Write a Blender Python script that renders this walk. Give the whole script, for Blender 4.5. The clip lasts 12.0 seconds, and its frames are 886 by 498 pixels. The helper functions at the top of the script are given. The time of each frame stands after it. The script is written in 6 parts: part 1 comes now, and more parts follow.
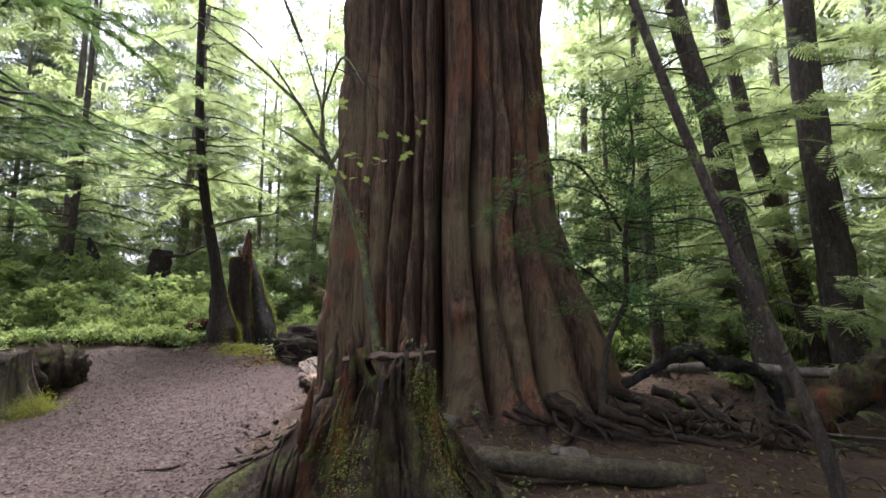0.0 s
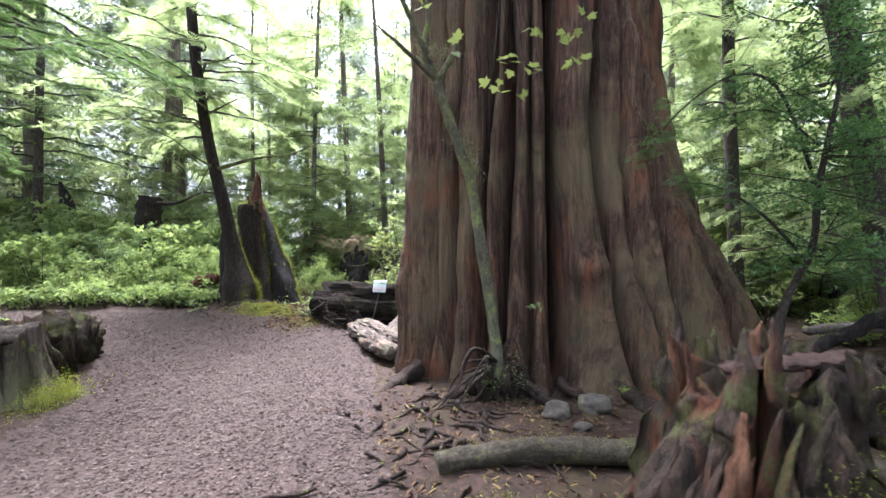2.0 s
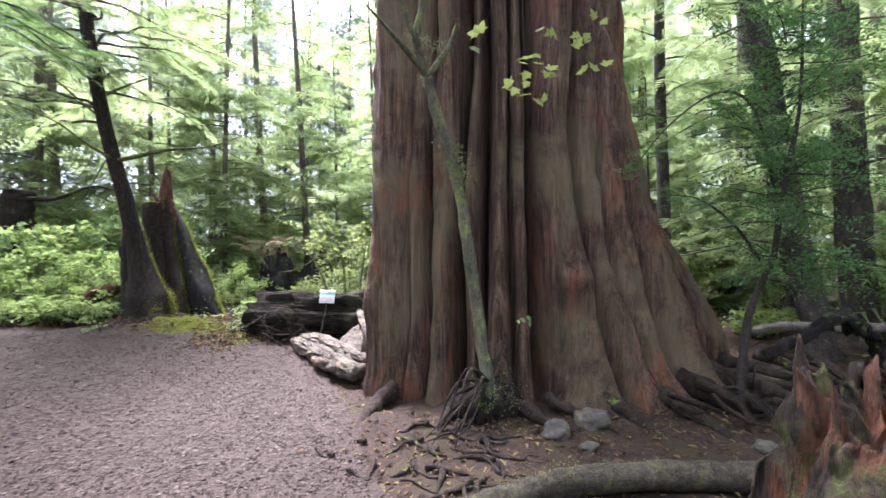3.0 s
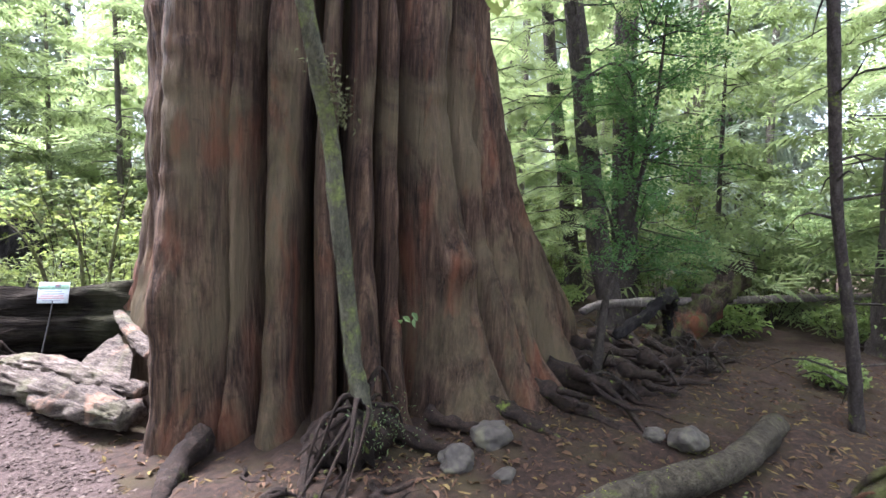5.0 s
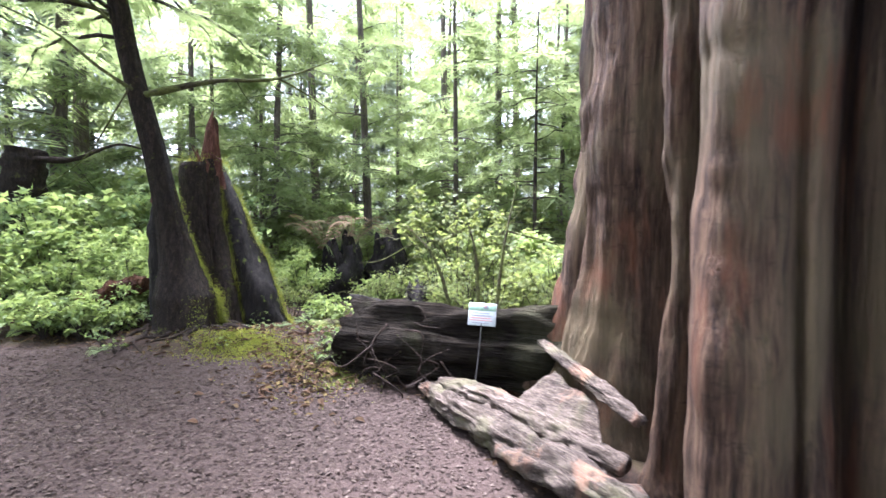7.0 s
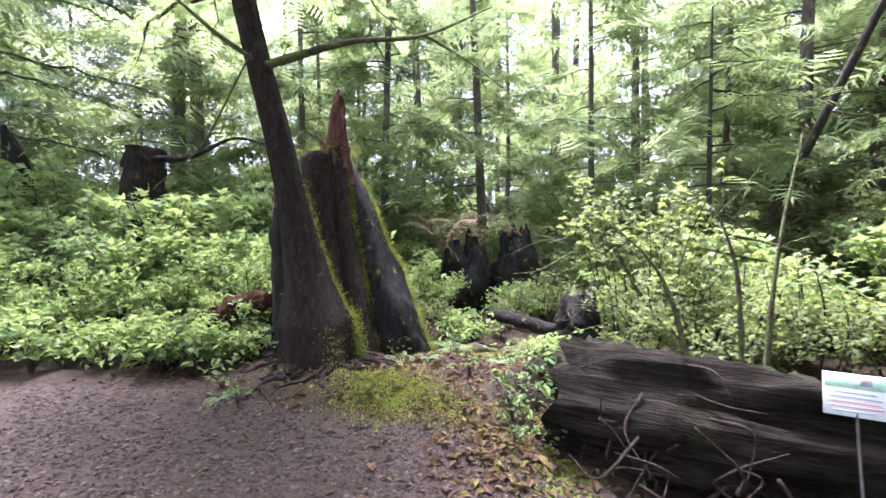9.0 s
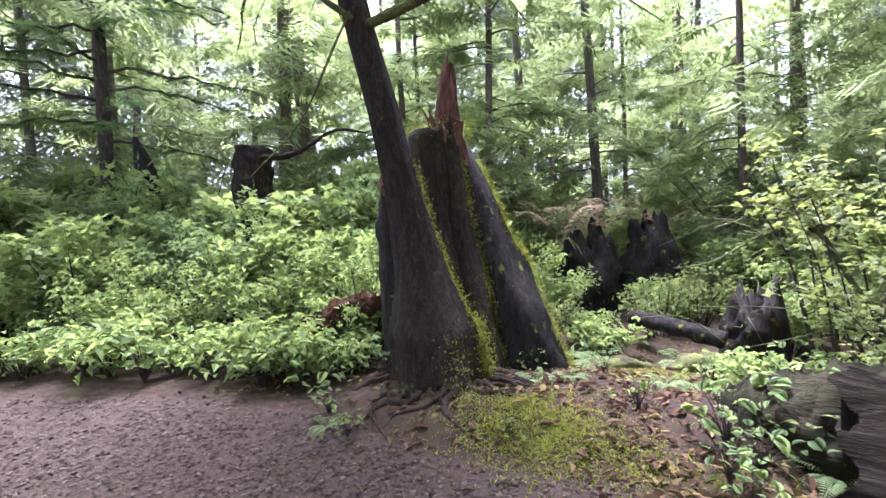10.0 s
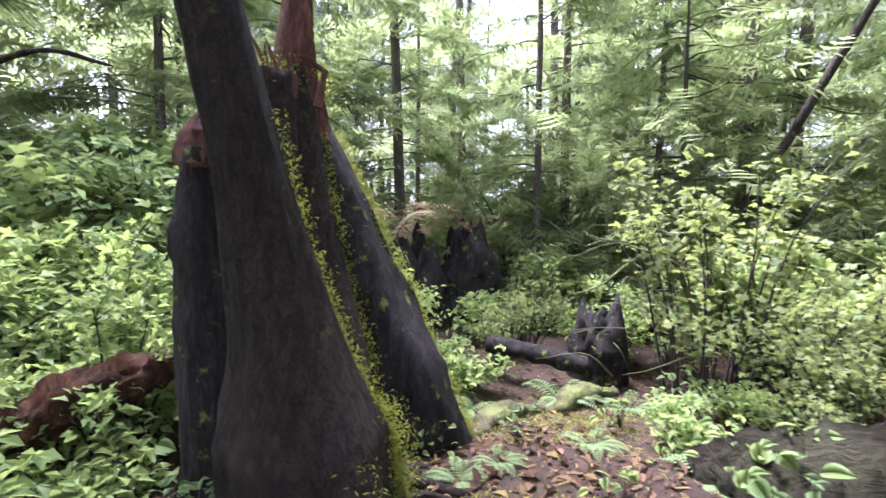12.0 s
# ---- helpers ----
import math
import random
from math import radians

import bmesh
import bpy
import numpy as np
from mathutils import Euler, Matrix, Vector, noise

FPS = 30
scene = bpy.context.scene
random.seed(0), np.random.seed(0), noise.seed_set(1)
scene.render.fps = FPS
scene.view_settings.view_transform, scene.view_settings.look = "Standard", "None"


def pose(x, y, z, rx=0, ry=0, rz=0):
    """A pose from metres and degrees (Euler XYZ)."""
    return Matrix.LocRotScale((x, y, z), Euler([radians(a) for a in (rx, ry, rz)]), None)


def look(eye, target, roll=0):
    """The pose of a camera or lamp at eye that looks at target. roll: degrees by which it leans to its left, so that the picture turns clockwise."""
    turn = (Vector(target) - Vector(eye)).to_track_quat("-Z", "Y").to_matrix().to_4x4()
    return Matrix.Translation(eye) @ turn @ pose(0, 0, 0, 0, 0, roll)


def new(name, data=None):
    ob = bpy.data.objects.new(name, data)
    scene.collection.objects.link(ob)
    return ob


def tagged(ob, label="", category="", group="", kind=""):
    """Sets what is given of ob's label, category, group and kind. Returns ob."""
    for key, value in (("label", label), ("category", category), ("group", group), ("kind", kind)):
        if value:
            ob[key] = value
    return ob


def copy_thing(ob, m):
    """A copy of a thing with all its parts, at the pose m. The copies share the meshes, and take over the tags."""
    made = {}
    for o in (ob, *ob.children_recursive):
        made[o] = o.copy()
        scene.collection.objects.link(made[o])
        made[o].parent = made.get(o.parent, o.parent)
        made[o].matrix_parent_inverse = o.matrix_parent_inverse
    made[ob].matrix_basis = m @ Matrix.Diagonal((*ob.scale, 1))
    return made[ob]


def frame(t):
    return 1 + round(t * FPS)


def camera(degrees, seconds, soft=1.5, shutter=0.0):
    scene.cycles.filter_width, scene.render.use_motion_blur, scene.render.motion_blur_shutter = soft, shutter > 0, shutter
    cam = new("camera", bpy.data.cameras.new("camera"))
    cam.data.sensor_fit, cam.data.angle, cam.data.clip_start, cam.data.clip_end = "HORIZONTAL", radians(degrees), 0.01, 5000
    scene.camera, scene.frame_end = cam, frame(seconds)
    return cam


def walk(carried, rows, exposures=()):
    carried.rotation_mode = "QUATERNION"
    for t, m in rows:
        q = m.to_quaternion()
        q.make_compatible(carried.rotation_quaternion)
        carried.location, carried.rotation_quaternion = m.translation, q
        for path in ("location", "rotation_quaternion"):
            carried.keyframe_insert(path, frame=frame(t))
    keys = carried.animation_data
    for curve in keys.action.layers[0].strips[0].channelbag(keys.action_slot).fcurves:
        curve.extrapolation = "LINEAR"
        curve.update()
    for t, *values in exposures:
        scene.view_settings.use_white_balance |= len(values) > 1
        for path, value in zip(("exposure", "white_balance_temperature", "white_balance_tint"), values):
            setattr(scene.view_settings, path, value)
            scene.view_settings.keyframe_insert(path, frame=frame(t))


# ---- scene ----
cam = camera(89.5, 12.0, shutter=0.18)
EXPO = 2.9
PATH = [
    (0, (-0.01, 0.074, 1.55), (-0.035, 2.061, 1.777), 0.4),
    (0.5, (-0.42, 0.425, 1.478), (-0.418, 2.423, 1.559), 1.4),
    (1, (-0.854, 0.786, 1.524), (-0.81, 2.785, 1.563), 1.3),
    (1.5, (-1.294, 0.957, 1.649), (-1.204, 2.955, 1.667), 0.9),
    (2, (-1.739, 1.303, 1.625), (-1.635, 3.3, 1.621), -0.1),
    (2.5, (-2.144, 1.556, 1.679), (-1.928, 3.544, 1.66), -0.9),
    (3, (-2.467, 1.813, 1.77), (-1.962, 3.749, 1.754), -0.3),
    (3.5, (-2.541, 2.231, 1.743), (-1.458, 3.912, 1.711), 0.8),
    (3.7, (-2.571, 2.337, 1.741), (-1.263, 3.85, 1.711), 1.1),
    (5.3, (-2.771, 3.639, 1.698), (-1.404, 5.095, 1.591), 1.7),
    (5.5, (-2.89, 3.832, 1.678), (-1.611, 5.365, 1.574), 1.7),
    (6, (-3.168, 4.247, 1.783), (-2.168, 5.976, 1.686), 1.4),
    (6.5, (-3.32, 4.835, 1.758), (-2.655, 6.719, 1.669), 0.9),
    (7, (-3.629, 5.3, 1.728), (-3.254, 7.263, 1.648), 0.8),
    (7.2, (-3.799, 5.559, 1.623), (-3.476, 7.532, 1.574), 0.4),
    (8.8, (-4.529, 7.011, 1.791), (-4.435, 9.007, 1.687), 0.2),
    (9, (-4.591, 7.152, 1.815), (-4.58, 9.149, 1.707), 0.0),
    (9.5, (-4.732, 7.668, 1.751), (-4.975, 9.65, 1.638), -1.3),
    (10, (-5.006, 8.106, 1.717), (-5.418, 10.059, 1.603), -2.3),
    (10.5, (-5.298, 8.482, 1.771), (-5.443, 10.469, 1.598), -0.6),
    (11, (-5.397, 9.008, 1.752), (-4.982, 10.956, 1.577), 0.9),
    (11.5, (-5.597, 9.36, 1.773), (-4.821, 11.199, 1.643), 2.3),
    (12, (-5.965, 9.745, 1.818), (-5.332, 11.638, 1.681), 1.2),
]
walk(cam, [(t, look(eye, target, roll)) for t, eye, target, roll in PATH], [(t, EXPO + e, k, tint) for t, e, k, tint in ((0.0, -0.6, 5950, 21), (0.5, -0.08, 5700, 20), (1.0, 0.05, 5650, 20), (3.0, 0.15, 5500, 21), (5.5, 0.25, 5500, 22), (7.0, 0.25, 5500, 23), (9.0, 0.25, 5500, 27), (12.0, 0.2, 5450, 32))])

# ---- sky and sun: overcast light through the canopy ----
world = bpy.data.worlds.new("sky")
scene.world = world
world.use_nodes = True
wn, wl = world.node_tree.nodes, world.node_tree.links
sky = wn.new("ShaderNodeTexSky")
sky.sky_type = "NISHITA"
sky.sun_disc = False
sky.sun_elevation, sky.sun_rotation = radians(68), radians(-28)
sky.dust_density, sky.air_density = 4.0, 1.0
grey = wn.new("ShaderNodeHueSaturation")
grey.inputs["Saturation"].default_value = 0.3
wl.new(sky.outputs[0], grey.inputs["Color"])
wl.new(grey.outputs[0], wn["Background"].inputs["Color"])
wn["Background"].inputs["Strength"].default_value = 0.15
sun = new("sun", bpy.data.lights.new("sun", "SUN"))
sun.data.energy, sun.data.angle, sun.data.color = 4.6, radians(24), (1.0, 0.96, 0.9)
sun.matrix_world = look((-8, 15, 42), (0, 0, 0))

# ---- helpers for meshes ----
rng = np.random.default_rng(7)


def vnoise(p):
    """Smooth value noise in -1..1 at points (n, 3)."""
    p = np.asarray(p, float)
    i = np.floor(p).astype(np.int64)
    f = p - i
    f = f * f * (3 - 2 * f)
    out = np.zeros(len(p))
    for dx in (0, 1):
        for dy in (0, 1):
            for dz in (0, 1):
                h = ((i[:, 0] + dx) * 374761393 + (i[:, 1] + dy) * 668265263 + (i[:, 2] + dz) * 2147483647) & 0x7FFFFFFF
                h = ((h ^ (h >> 13)) * 1274126177) & 0x7FFFFFFF
                v = ((h ^ (h >> 16)) & 0xFFFF) / 32767.5 - 1
                w = (f[:, 0] if dx else 1 - f[:, 0]) * (f[:, 1] if dy else 1 - f[:, 1]) * (f[:, 2] if dz else 1 - f[:, 2])
                out += v * w
    return out


def fbm(p, octaves=4):
    p = np.asarray(p, float)
    return sum(vnoise(p * 2.03 ** k + 17.3 * k) * 0.5 ** k for k in range(octaves))


def smooth(a, b, x):
    t = np.clip((x - a) / (b - a), 0, 1)
    return t * t * (3 - 2 * t)


def mesh_of(name, verts, faces, material, shade=True):
    me = bpy.data.meshes.new(name)
    me.from_pydata(np.asarray(verts, float).tolist(), [], faces.tolist() if hasattr(faces, "tolist") else faces)
    for m in material if isinstance(material, (list, tuple)) else [material]:
        me.materials.append(m)
    if shade:
        me.polygons.foreach_set("use_smooth", np.ones(len(me.polygons), bool))
    me.update()
    return me


def part(name, geo, material, parent=None, label="", shade=True):
    """One mesh object from (verts, faces), under a thing or a part."""
    ob = new(name, mesh_of(name, geo[0], geo[1], material, shade))
    if parent is not None:
        ob.parent = parent
    stuff = name in ("foliage", "twigwork", "branchwork", "crown", "moss", "hanging_moss", "twig_sprays", "stemwork", "splintering", "fronds", "tufts")
    return tagged(ob, label, kind="stuff" if stuff else "")


def thing(name, label, category, at=(0, 0, 0), group=""):
    ob = new(name)
    ob.empty_display_size = 0.2
    ob.location = at
    return tagged(ob, label, category, group)


def settle(ob, m):
    """Gives a thing the pose m while its parts stay where they are."""
    ob.matrix_basis = m
    back = np.array(m.inverted())
    for child in ob.children:
        v = np.empty(len(child.data.vertices) * 3)
        child.data.vertices.foreach_get("co", v)
        v = v.reshape(-1, 3) @ back[:3, :3].T + back[:3, 3]
        child.data.vertices.foreach_set("co", v.ravel())
        child.data.update()
    return ob


def joined(geos):
    vs, fs, n = [], [], 0
    for v, f in geos:
        vs.append(np.asarray(v, float))
        fs += [[k + n for k in face] for face in (f.tolist() if hasattr(f, "tolist") else f)]
        n += len(v)
    return np.vstack(vs), fs


def smoothed(points, n):
    """n points along a Catmull-Rom curve through the given ones."""
    p = np.asarray(points, float)
    p = np.vstack([2 * p[0] - p[1], p, 2 * p[-1] - p[-2]])
    out = []
    for u in np.linspace(0, len(p) - 3 - 1e-6, n):
        k, t = int(u), u - int(u)
        a, b, c, d = p[k:k + 4]
        out.append(0.5 * (2 * b + (c - a) * t + (2 * a - 5 * b + 4 * c - d) * t * t + (3 * b - a - 3 * c + d) * t ** 3))
    return np.array(out)


def tube(points, radii, seg=8, n=0, rough=0.0, grain=6.0, flat=1.0, seed=0.0, along=0.35):
    """A closed tube along points with radii; rough: relative relief of its surface; flat: height against width."""
    p = smoothed(points, n) if n else np.asarray(points, float)
    r = np.interp(np.linspace(0, 1, len(p)), np.linspace(0, 1, len(radii)), radii)
    tan = np.gradient(p, axis=0)
    tan /= np.linalg.norm(tan, axis=1)[:, None] + 1e-9
    side = np.cross(tan[0], (0, 0, 1) if abs(tan[0][2]) < 0.9 else (1, 0, 0))
    rows = []
    for k in range(len(p)):
        side = side - tan[k] * (side @ tan[k])
        side /= np.linalg.norm(side)
        up = np.cross(side, tan[k])
        a = np.linspace(0, 2 * np.pi, seg, endpoint=False)
        rows.append(np.cos(a)[:, None] * side + np.sin(a)[:, None] * up * flat)
    ring = np.array(rows)
    v = p[:, None, :] + ring * r[:, None, None]
    if rough:
        d = fbm(np.concatenate([(ring * 2.2).reshape(-1, 3)[:, :2], np.repeat(np.arange(len(p)) * along, seg)[:, None]], 1) * grain / 6 + seed, 3)
        v += ring * (d.reshape(len(p), seg) * rough)[:, :, None] * r[:, None, None]
    v = v.reshape(-1, 3)
    m = len(p)
    k, j = np.meshgrid(np.arange(m - 1), np.arange(seg), indexing="ij")
    a, b = k * seg + j, k * seg + (j + 1) % seg
    f = np.stack([a, b, b + seg, a + seg], -1).reshape(-1, 4).tolist()
    f += [list(range(seg))[::-1], list(range((m - 1) * seg, m * seg))]
    return v, f


def grid_faces(rows, cols, wrap=False):
    k, j = np.meshgrid(np.arange(rows - 1), np.arange(cols if wrap else cols - 1), indexing="ij")
    a, b = k * cols + j, k * cols + (j + 1) % cols
    return np.stack([a, b, b + cols, a + cols], -1).reshape(-1, 4)


def rotations(n, tilt, spin=None):
    """n random frames: spun about z, leaning by up to tilt radians."""
    a = rng.uniform(0, 2 * np.pi, n) if spin is None else spin
    t, r = rng.normal(0, tilt, n), rng.normal(0, tilt, n)
    ca, sa, ct, st, cr, sr = np.cos(a), np.sin(a), np.cos(t), np.sin(t), np.cos(r), np.sin(r)
    z = np.zeros(n)
    o = np.ones(n)
    rz = np.array([[ca, -sa, z], [sa, ca, z], [z, z, o]]).transpose(2, 0, 1)
    rx = np.array([[o, z, z], [z, ct, -st], [z, st, ct]]).transpose(2, 0, 1)
    ry = np.array([[cr, z, sr], [z, o, z], [-sr, z, cr]]).transpose(2, 0, 1)
    return rz @ rx @ ry


def scatter(shape, places, turns, sizes):
    """Copies of one small shape (verts, faces) laid into one mesh."""
    v, f = np.asarray(shape[0], float), np.asarray(shape[1])
    out = np.einsum("nij,kj->nki", turns, v) * np.asarray(sizes)[:, None, None] + np.asarray(places)[:, None, :]
    faces = (f[None] + (np.arange(len(places)) * len(v))[:, None, None]).reshape(-1, f.shape[1])
    return out.reshape(-1, 3), faces


# ---- materials ----
class Nodes:
    def __init__(self, name, rough=0.85, spec=0.3):
        self.m = bpy.data.materials.new(name)
        self.m.use_nodes = True
        self.t = self.m.node_tree
        self.n, self.l = self.t.nodes, self.t.links
        self.b = self.n["Principled BSDF"]
        self.b.inputs["Roughness"].default_value = rough
        self.b.inputs["Specular IOR Level"].default_value = spec
        self.co = self.n.new("ShaderNodeTexCoord")
        self.geo = self.n.new("ShaderNodeNewGeometry")

    def noise(self, scale, stretch=(1, 1, 1), detail=6, rough=0.6, world=False, warp=0.0):
        mp = self.n.new("ShaderNodeMapping")
        mp.inputs["Scale"].default_value = stretch
        self.l.new(self.geo.outputs["Position"] if world else self.co.outputs["Object"], mp.inputs["Vector"])
        t = self.n.new("ShaderNodeTexNoise")
        t.inputs["Scale"].default_value, t.inputs["Detail"].default_value, t.inputs["Roughness"].default_value = scale, detail, rough
        t.inputs["Distortion"].default_value = warp
        self.l.new(mp.outputs[0], t.inputs["Vector"])
        return t.outputs["Fac"]

    def ramp(self, fac, stops):
        r = self.n.new("ShaderNodeValToRGB")
        e = r.color_ramp.elements
        while len(e) < len(stops):
            e.new(0.5)
        for k, (at, col) in zip(e, stops):
            k.position = at
            k.color = (*col, 1) if len(col) == 3 else col
        self.l.new(fac, r.inputs[0])
        return r.outputs[0]

    def mask(self, fac, lo, hi):
        return self.ramp(fac, [(lo, (0, 0, 0)), (hi, (1, 1, 1))])

    def mix(self, fac, a, b, blend="MIX"):
        x = self.n.new("ShaderNodeMix")
        x.data_type, x.blend_type = "RGBA", blend
        for key, v in ((0, fac), (6, a), (7, b)):
            if isinstance(v, (int, float)):
                x.inputs[key].default_value = v
            elif isinstance(v, tuple):
                x.inputs[key].default_value = (*v, 1)
            else:
                self.l.new(v, x.inputs[key])
        return x.outputs[2]

    def times(self, a, b):
        x = self.n.new("ShaderNodeMath")
        x.operation = "MULTIPLY"
        for k, v in enumerate((a, b)):
            if isinstance(v, (int, float)):
                x.inputs[k].default_value = v
            else:
                self.l.new(v, x.inputs[k])
        return x.outputs[0]

    def up(self, lo, hi):
        """How far a face looks upward, as a mask for what grows or lies on it."""
        x = self.n.new("ShaderNodeSeparateXYZ")
        self.l.new(self.geo.outputs["Normal"], x.inputs[0])
        return self.mask(x.outputs["Z"], lo, hi)

    def done(self, colour, bump=None, strength=0.5, distance=0.02, rough=None):
        if isinstance(colour, tuple):
            self.b.inputs["Base Color"].default_value = (*colour, 1)
        else:
            self.l.new(colour, self.b.inputs["Base Color"])
        if bump is not None:
            k = self.n.new("ShaderNodeBump")
            k.inputs["Strength"].default_value, k.inputs["Distance"].default_value = strength, distance
            self.l.new(bump, k.inputs["Height"])
            self.l.new(k.outputs[0], self.b.inputs["Normal"])
        if rough is not None:
            self.l.new(rough, self.b.inputs["Roughness"])
        return self.m


def bark(name, dark, mid, light, stretch=0.12, scale=14, moss=0.0, moss_col=(0.10, 0.13, 0.02), red=None, red_at=(0.55, 0.68), algae=None, relief=0.03, axis=2):
    k = Nodes(name, 0.9, 0.2)
    way = [1, 1, 1]
    way[axis] = stretch
    fine = k.noise(scale, tuple(way), 8, 0.68, warp=0.4)
    broad = k.noise(1.7, (1, 1, 0.35), 5, 0.6)
    way[axis] = stretch * 1.6
    hair = k.noise(scale * 4.2, tuple(way), 6, 0.7)
    crack = k.noise(scale * 0.8, (0.6, 0.6, 1.4) if axis == 2 else (1.4, 0.6, 0.6), 6, 0.75)
    col = k.ramp(fine, [(0.37, dark), (0.5, mid), (0.65, light)])
    col = k.mix(0.45, col, k.ramp(hair, [(0.38, dark), (0.52, mid), (0.66, light)]))
    col = k.mix(k.times(k.mask(crack, 0.56, 0.66), 0.5), col, dark)
    fine = k.mix(0.35, fine, hair)
    col = k.mix(k.mask(broad, 0.35, 0.7), col, k.mix(0.5, col, dark, "MULTIPLY"))
    if algae:
        col = k.mix(k.times(k.mask(k.noise(1.1, (1, 1, 0.5), 6, 0.65, warp=0.6), 0.48, 0.62), 0.6), col, algae)
    if red:
        col = k.mix(k.times(k.mask(k.noise(2.2, (1, 1, 0.28), 7, 0.62, warp=0.5), *red_at), 0.85), col, red)
    if moss:
        spots = k.mask(k.noise(5.5, (1, 1, 1), 8, 0.7), 0.62 - 0.3 * moss, 0.72 - 0.25 * moss)
        col = k.mix(spots, col, k.ramp(k.noise(60, detail=3), [(0.3, moss_col), (0.7, tuple(2.1 * c for c in moss_col))]))
    return k.done(col, fine, 1.0, 1.8 * relief)


M_CEDAR = bark("cedar_bark", (0.009, 0.006, 0.005), (0.068, 0.039, 0.024), (0.20, 0.128, 0.08), 0.05, 13, red=(0.165, 0.062, 0.03), red_at=(0.54, 0.72), algae=(0.125, 0.10, 0.055), relief=0.05)
M_BARK = bark("conifer_bark", (0.022, 0.018, 0.016), (0.06, 0.047, 0.04), (0.13, 0.11, 0.095), 0.3, 22, moss=0.12)
# Grey bark; on background conifers its paleness is painted haze.
M_BARK_PALE = bark("grey_and_hazed_bark", (0.06, 0.05, 0.042), (0.14, 0.118, 0.10), (0.25, 0.22, 0.19), 0.2, 18, moss=0.1)
M_DARKBARK = bark("dark_mossy_bark", (0.008, 0.006, 0.004), (0.03, 0.021, 0.016), (0.08, 0.055, 0.042), 0.3, 26, moss=0.07, moss_col=(0.06, 0.07, 0.01), relief=0.06)
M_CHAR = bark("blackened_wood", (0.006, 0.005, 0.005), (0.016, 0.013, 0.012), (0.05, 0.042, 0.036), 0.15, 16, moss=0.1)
M_ROT = bark("rotten_stump_wood", (0.008, 0.006, 0.004), (0.032, 0.021, 0.014), (0.085, 0.056, 0.038), 0.15, 14, moss=0.42, moss_col=(0.038, 0.04, 0.012), red=(0.14, 0.048, 0.02), red_at=(0.57, 0.68), relief=0.05)
M_ORANGE = bark("rotten_orange_wood", (0.02, 0.009, 0.005), (0.085, 0.036, 0.017), (0.19, 0.095, 0.05), 0.2, 15, relief=0.06)
M_SLAB = bark("bark_slab_wood", (0.014, 0.008, 0.006), (0.045, 0.024, 0.018), (0.10, 0.06, 0.045), 0.15, 18, axis=0)
M_REDWOOD = bark("broken_red_wood", (0.035, 0.014, 0.010), (0.12, 0.05, 0.036), (0.25, 0.13, 0.095), 0.12, 18)
M_DRIFT = bark("weathered_wood", (0.018, 0.013, 0.010), (0.105, 0.08, 0.063), (0.27, 0.225, 0.185), 0.07, 30, algae=(0.14, 0.14, 0.07), red=(0.25, 0.14, 0.09), red_at=(0.58, 0.7), axis=0)
M_GREYSTUMP = bark("weathered_stump_wood", (0.02, 0.015, 0.011), (0.085, 0.064, 0.049), (0.18, 0.148, 0.12), 0.1, 16, moss=0.15, algae=(0.12, 0.12, 0.06))
M_ROOT = bark("root_bark", (0.014, 0.010, 0.008), (0.032, 0.021, 0.015), (0.075, 0.05, 0.037), 1.0, 16, moss=0.08)
M_MOSSWOOD = bark("mossy_branch_bark", (0.03, 0.026, 0.015), (0.09, 0.08, 0.04), (0.13, 0.12, 0.07), 0.6, 25, moss=0.6, moss_col=(0.07, 0.08, 0.025))
M_STEM = bark("mossy_grey_stem", (0.045, 0.042, 0.028), (0.12, 0.115, 0.075), (0.2, 0.19, 0.13), 0.3, 24, moss=0.4, moss_col=(0.10, 0.115, 0.035))
M_LOGWOOD = bark("olive_brown_log", (0.02, 0.016, 0.011), (0.06, 0.05, 0.033), (0.13, 0.11, 0.075), 1.0, 16, moss=0.15, moss_col=(0.05, 0.055, 0.015))
M_TWIG = bark("twig_bark", (0.02, 0.016, 0.013), (0.055, 0.044, 0.035), (0.12, 0.10, 0.08), 0.5, 30)
M_LOG = bark("nurse_log_wood", (0.006, 0.005, 0.004), (0.021, 0.017, 0.013), (0.07, 0.057, 0.043), 0.05, 15, algae=(0.05, 0.05, 0.028), relief=0.08, axis=0)
M_LOG.node_tree.nodes["Principled BSDF"].inputs["Specular IOR Level"].default_value = 0.05


def leaf(name, shades, through_col, gloss=0.45, amount=0.45):
    k = Nodes(name, gloss + 0.1, 0.16)
    col = k.ramp(k.geo.outputs["Random Per Island"], [((i + 0.5) / len(shades), c) for i, c in enumerate(shades)])
    patch = k.noise(0.8, world=True, detail=3)
    col = k.mix(k.mask(patch, 0.35, 0.7), col, k.mix(0.35, col, tuple(0.6 * c for c in shades[-1])))
    k.done(col)
    tr = k.n.new("ShaderNodeBsdfTranslucent")
    k.l.new(k.mix(0.6, col, through_col), tr.inputs["Color"])
    mx = k.n.new("ShaderNodeMixShader")
    mx.inputs[0].default_value = amount
    out = k.n["Material Output"]
    k.l.new(k.b.outputs[0], mx.inputs[1])
    k.l.new(tr.outputs[0], mx.inputs[2])
    k.l.new(mx.outputs[0], out.inputs[0])
    return k.m


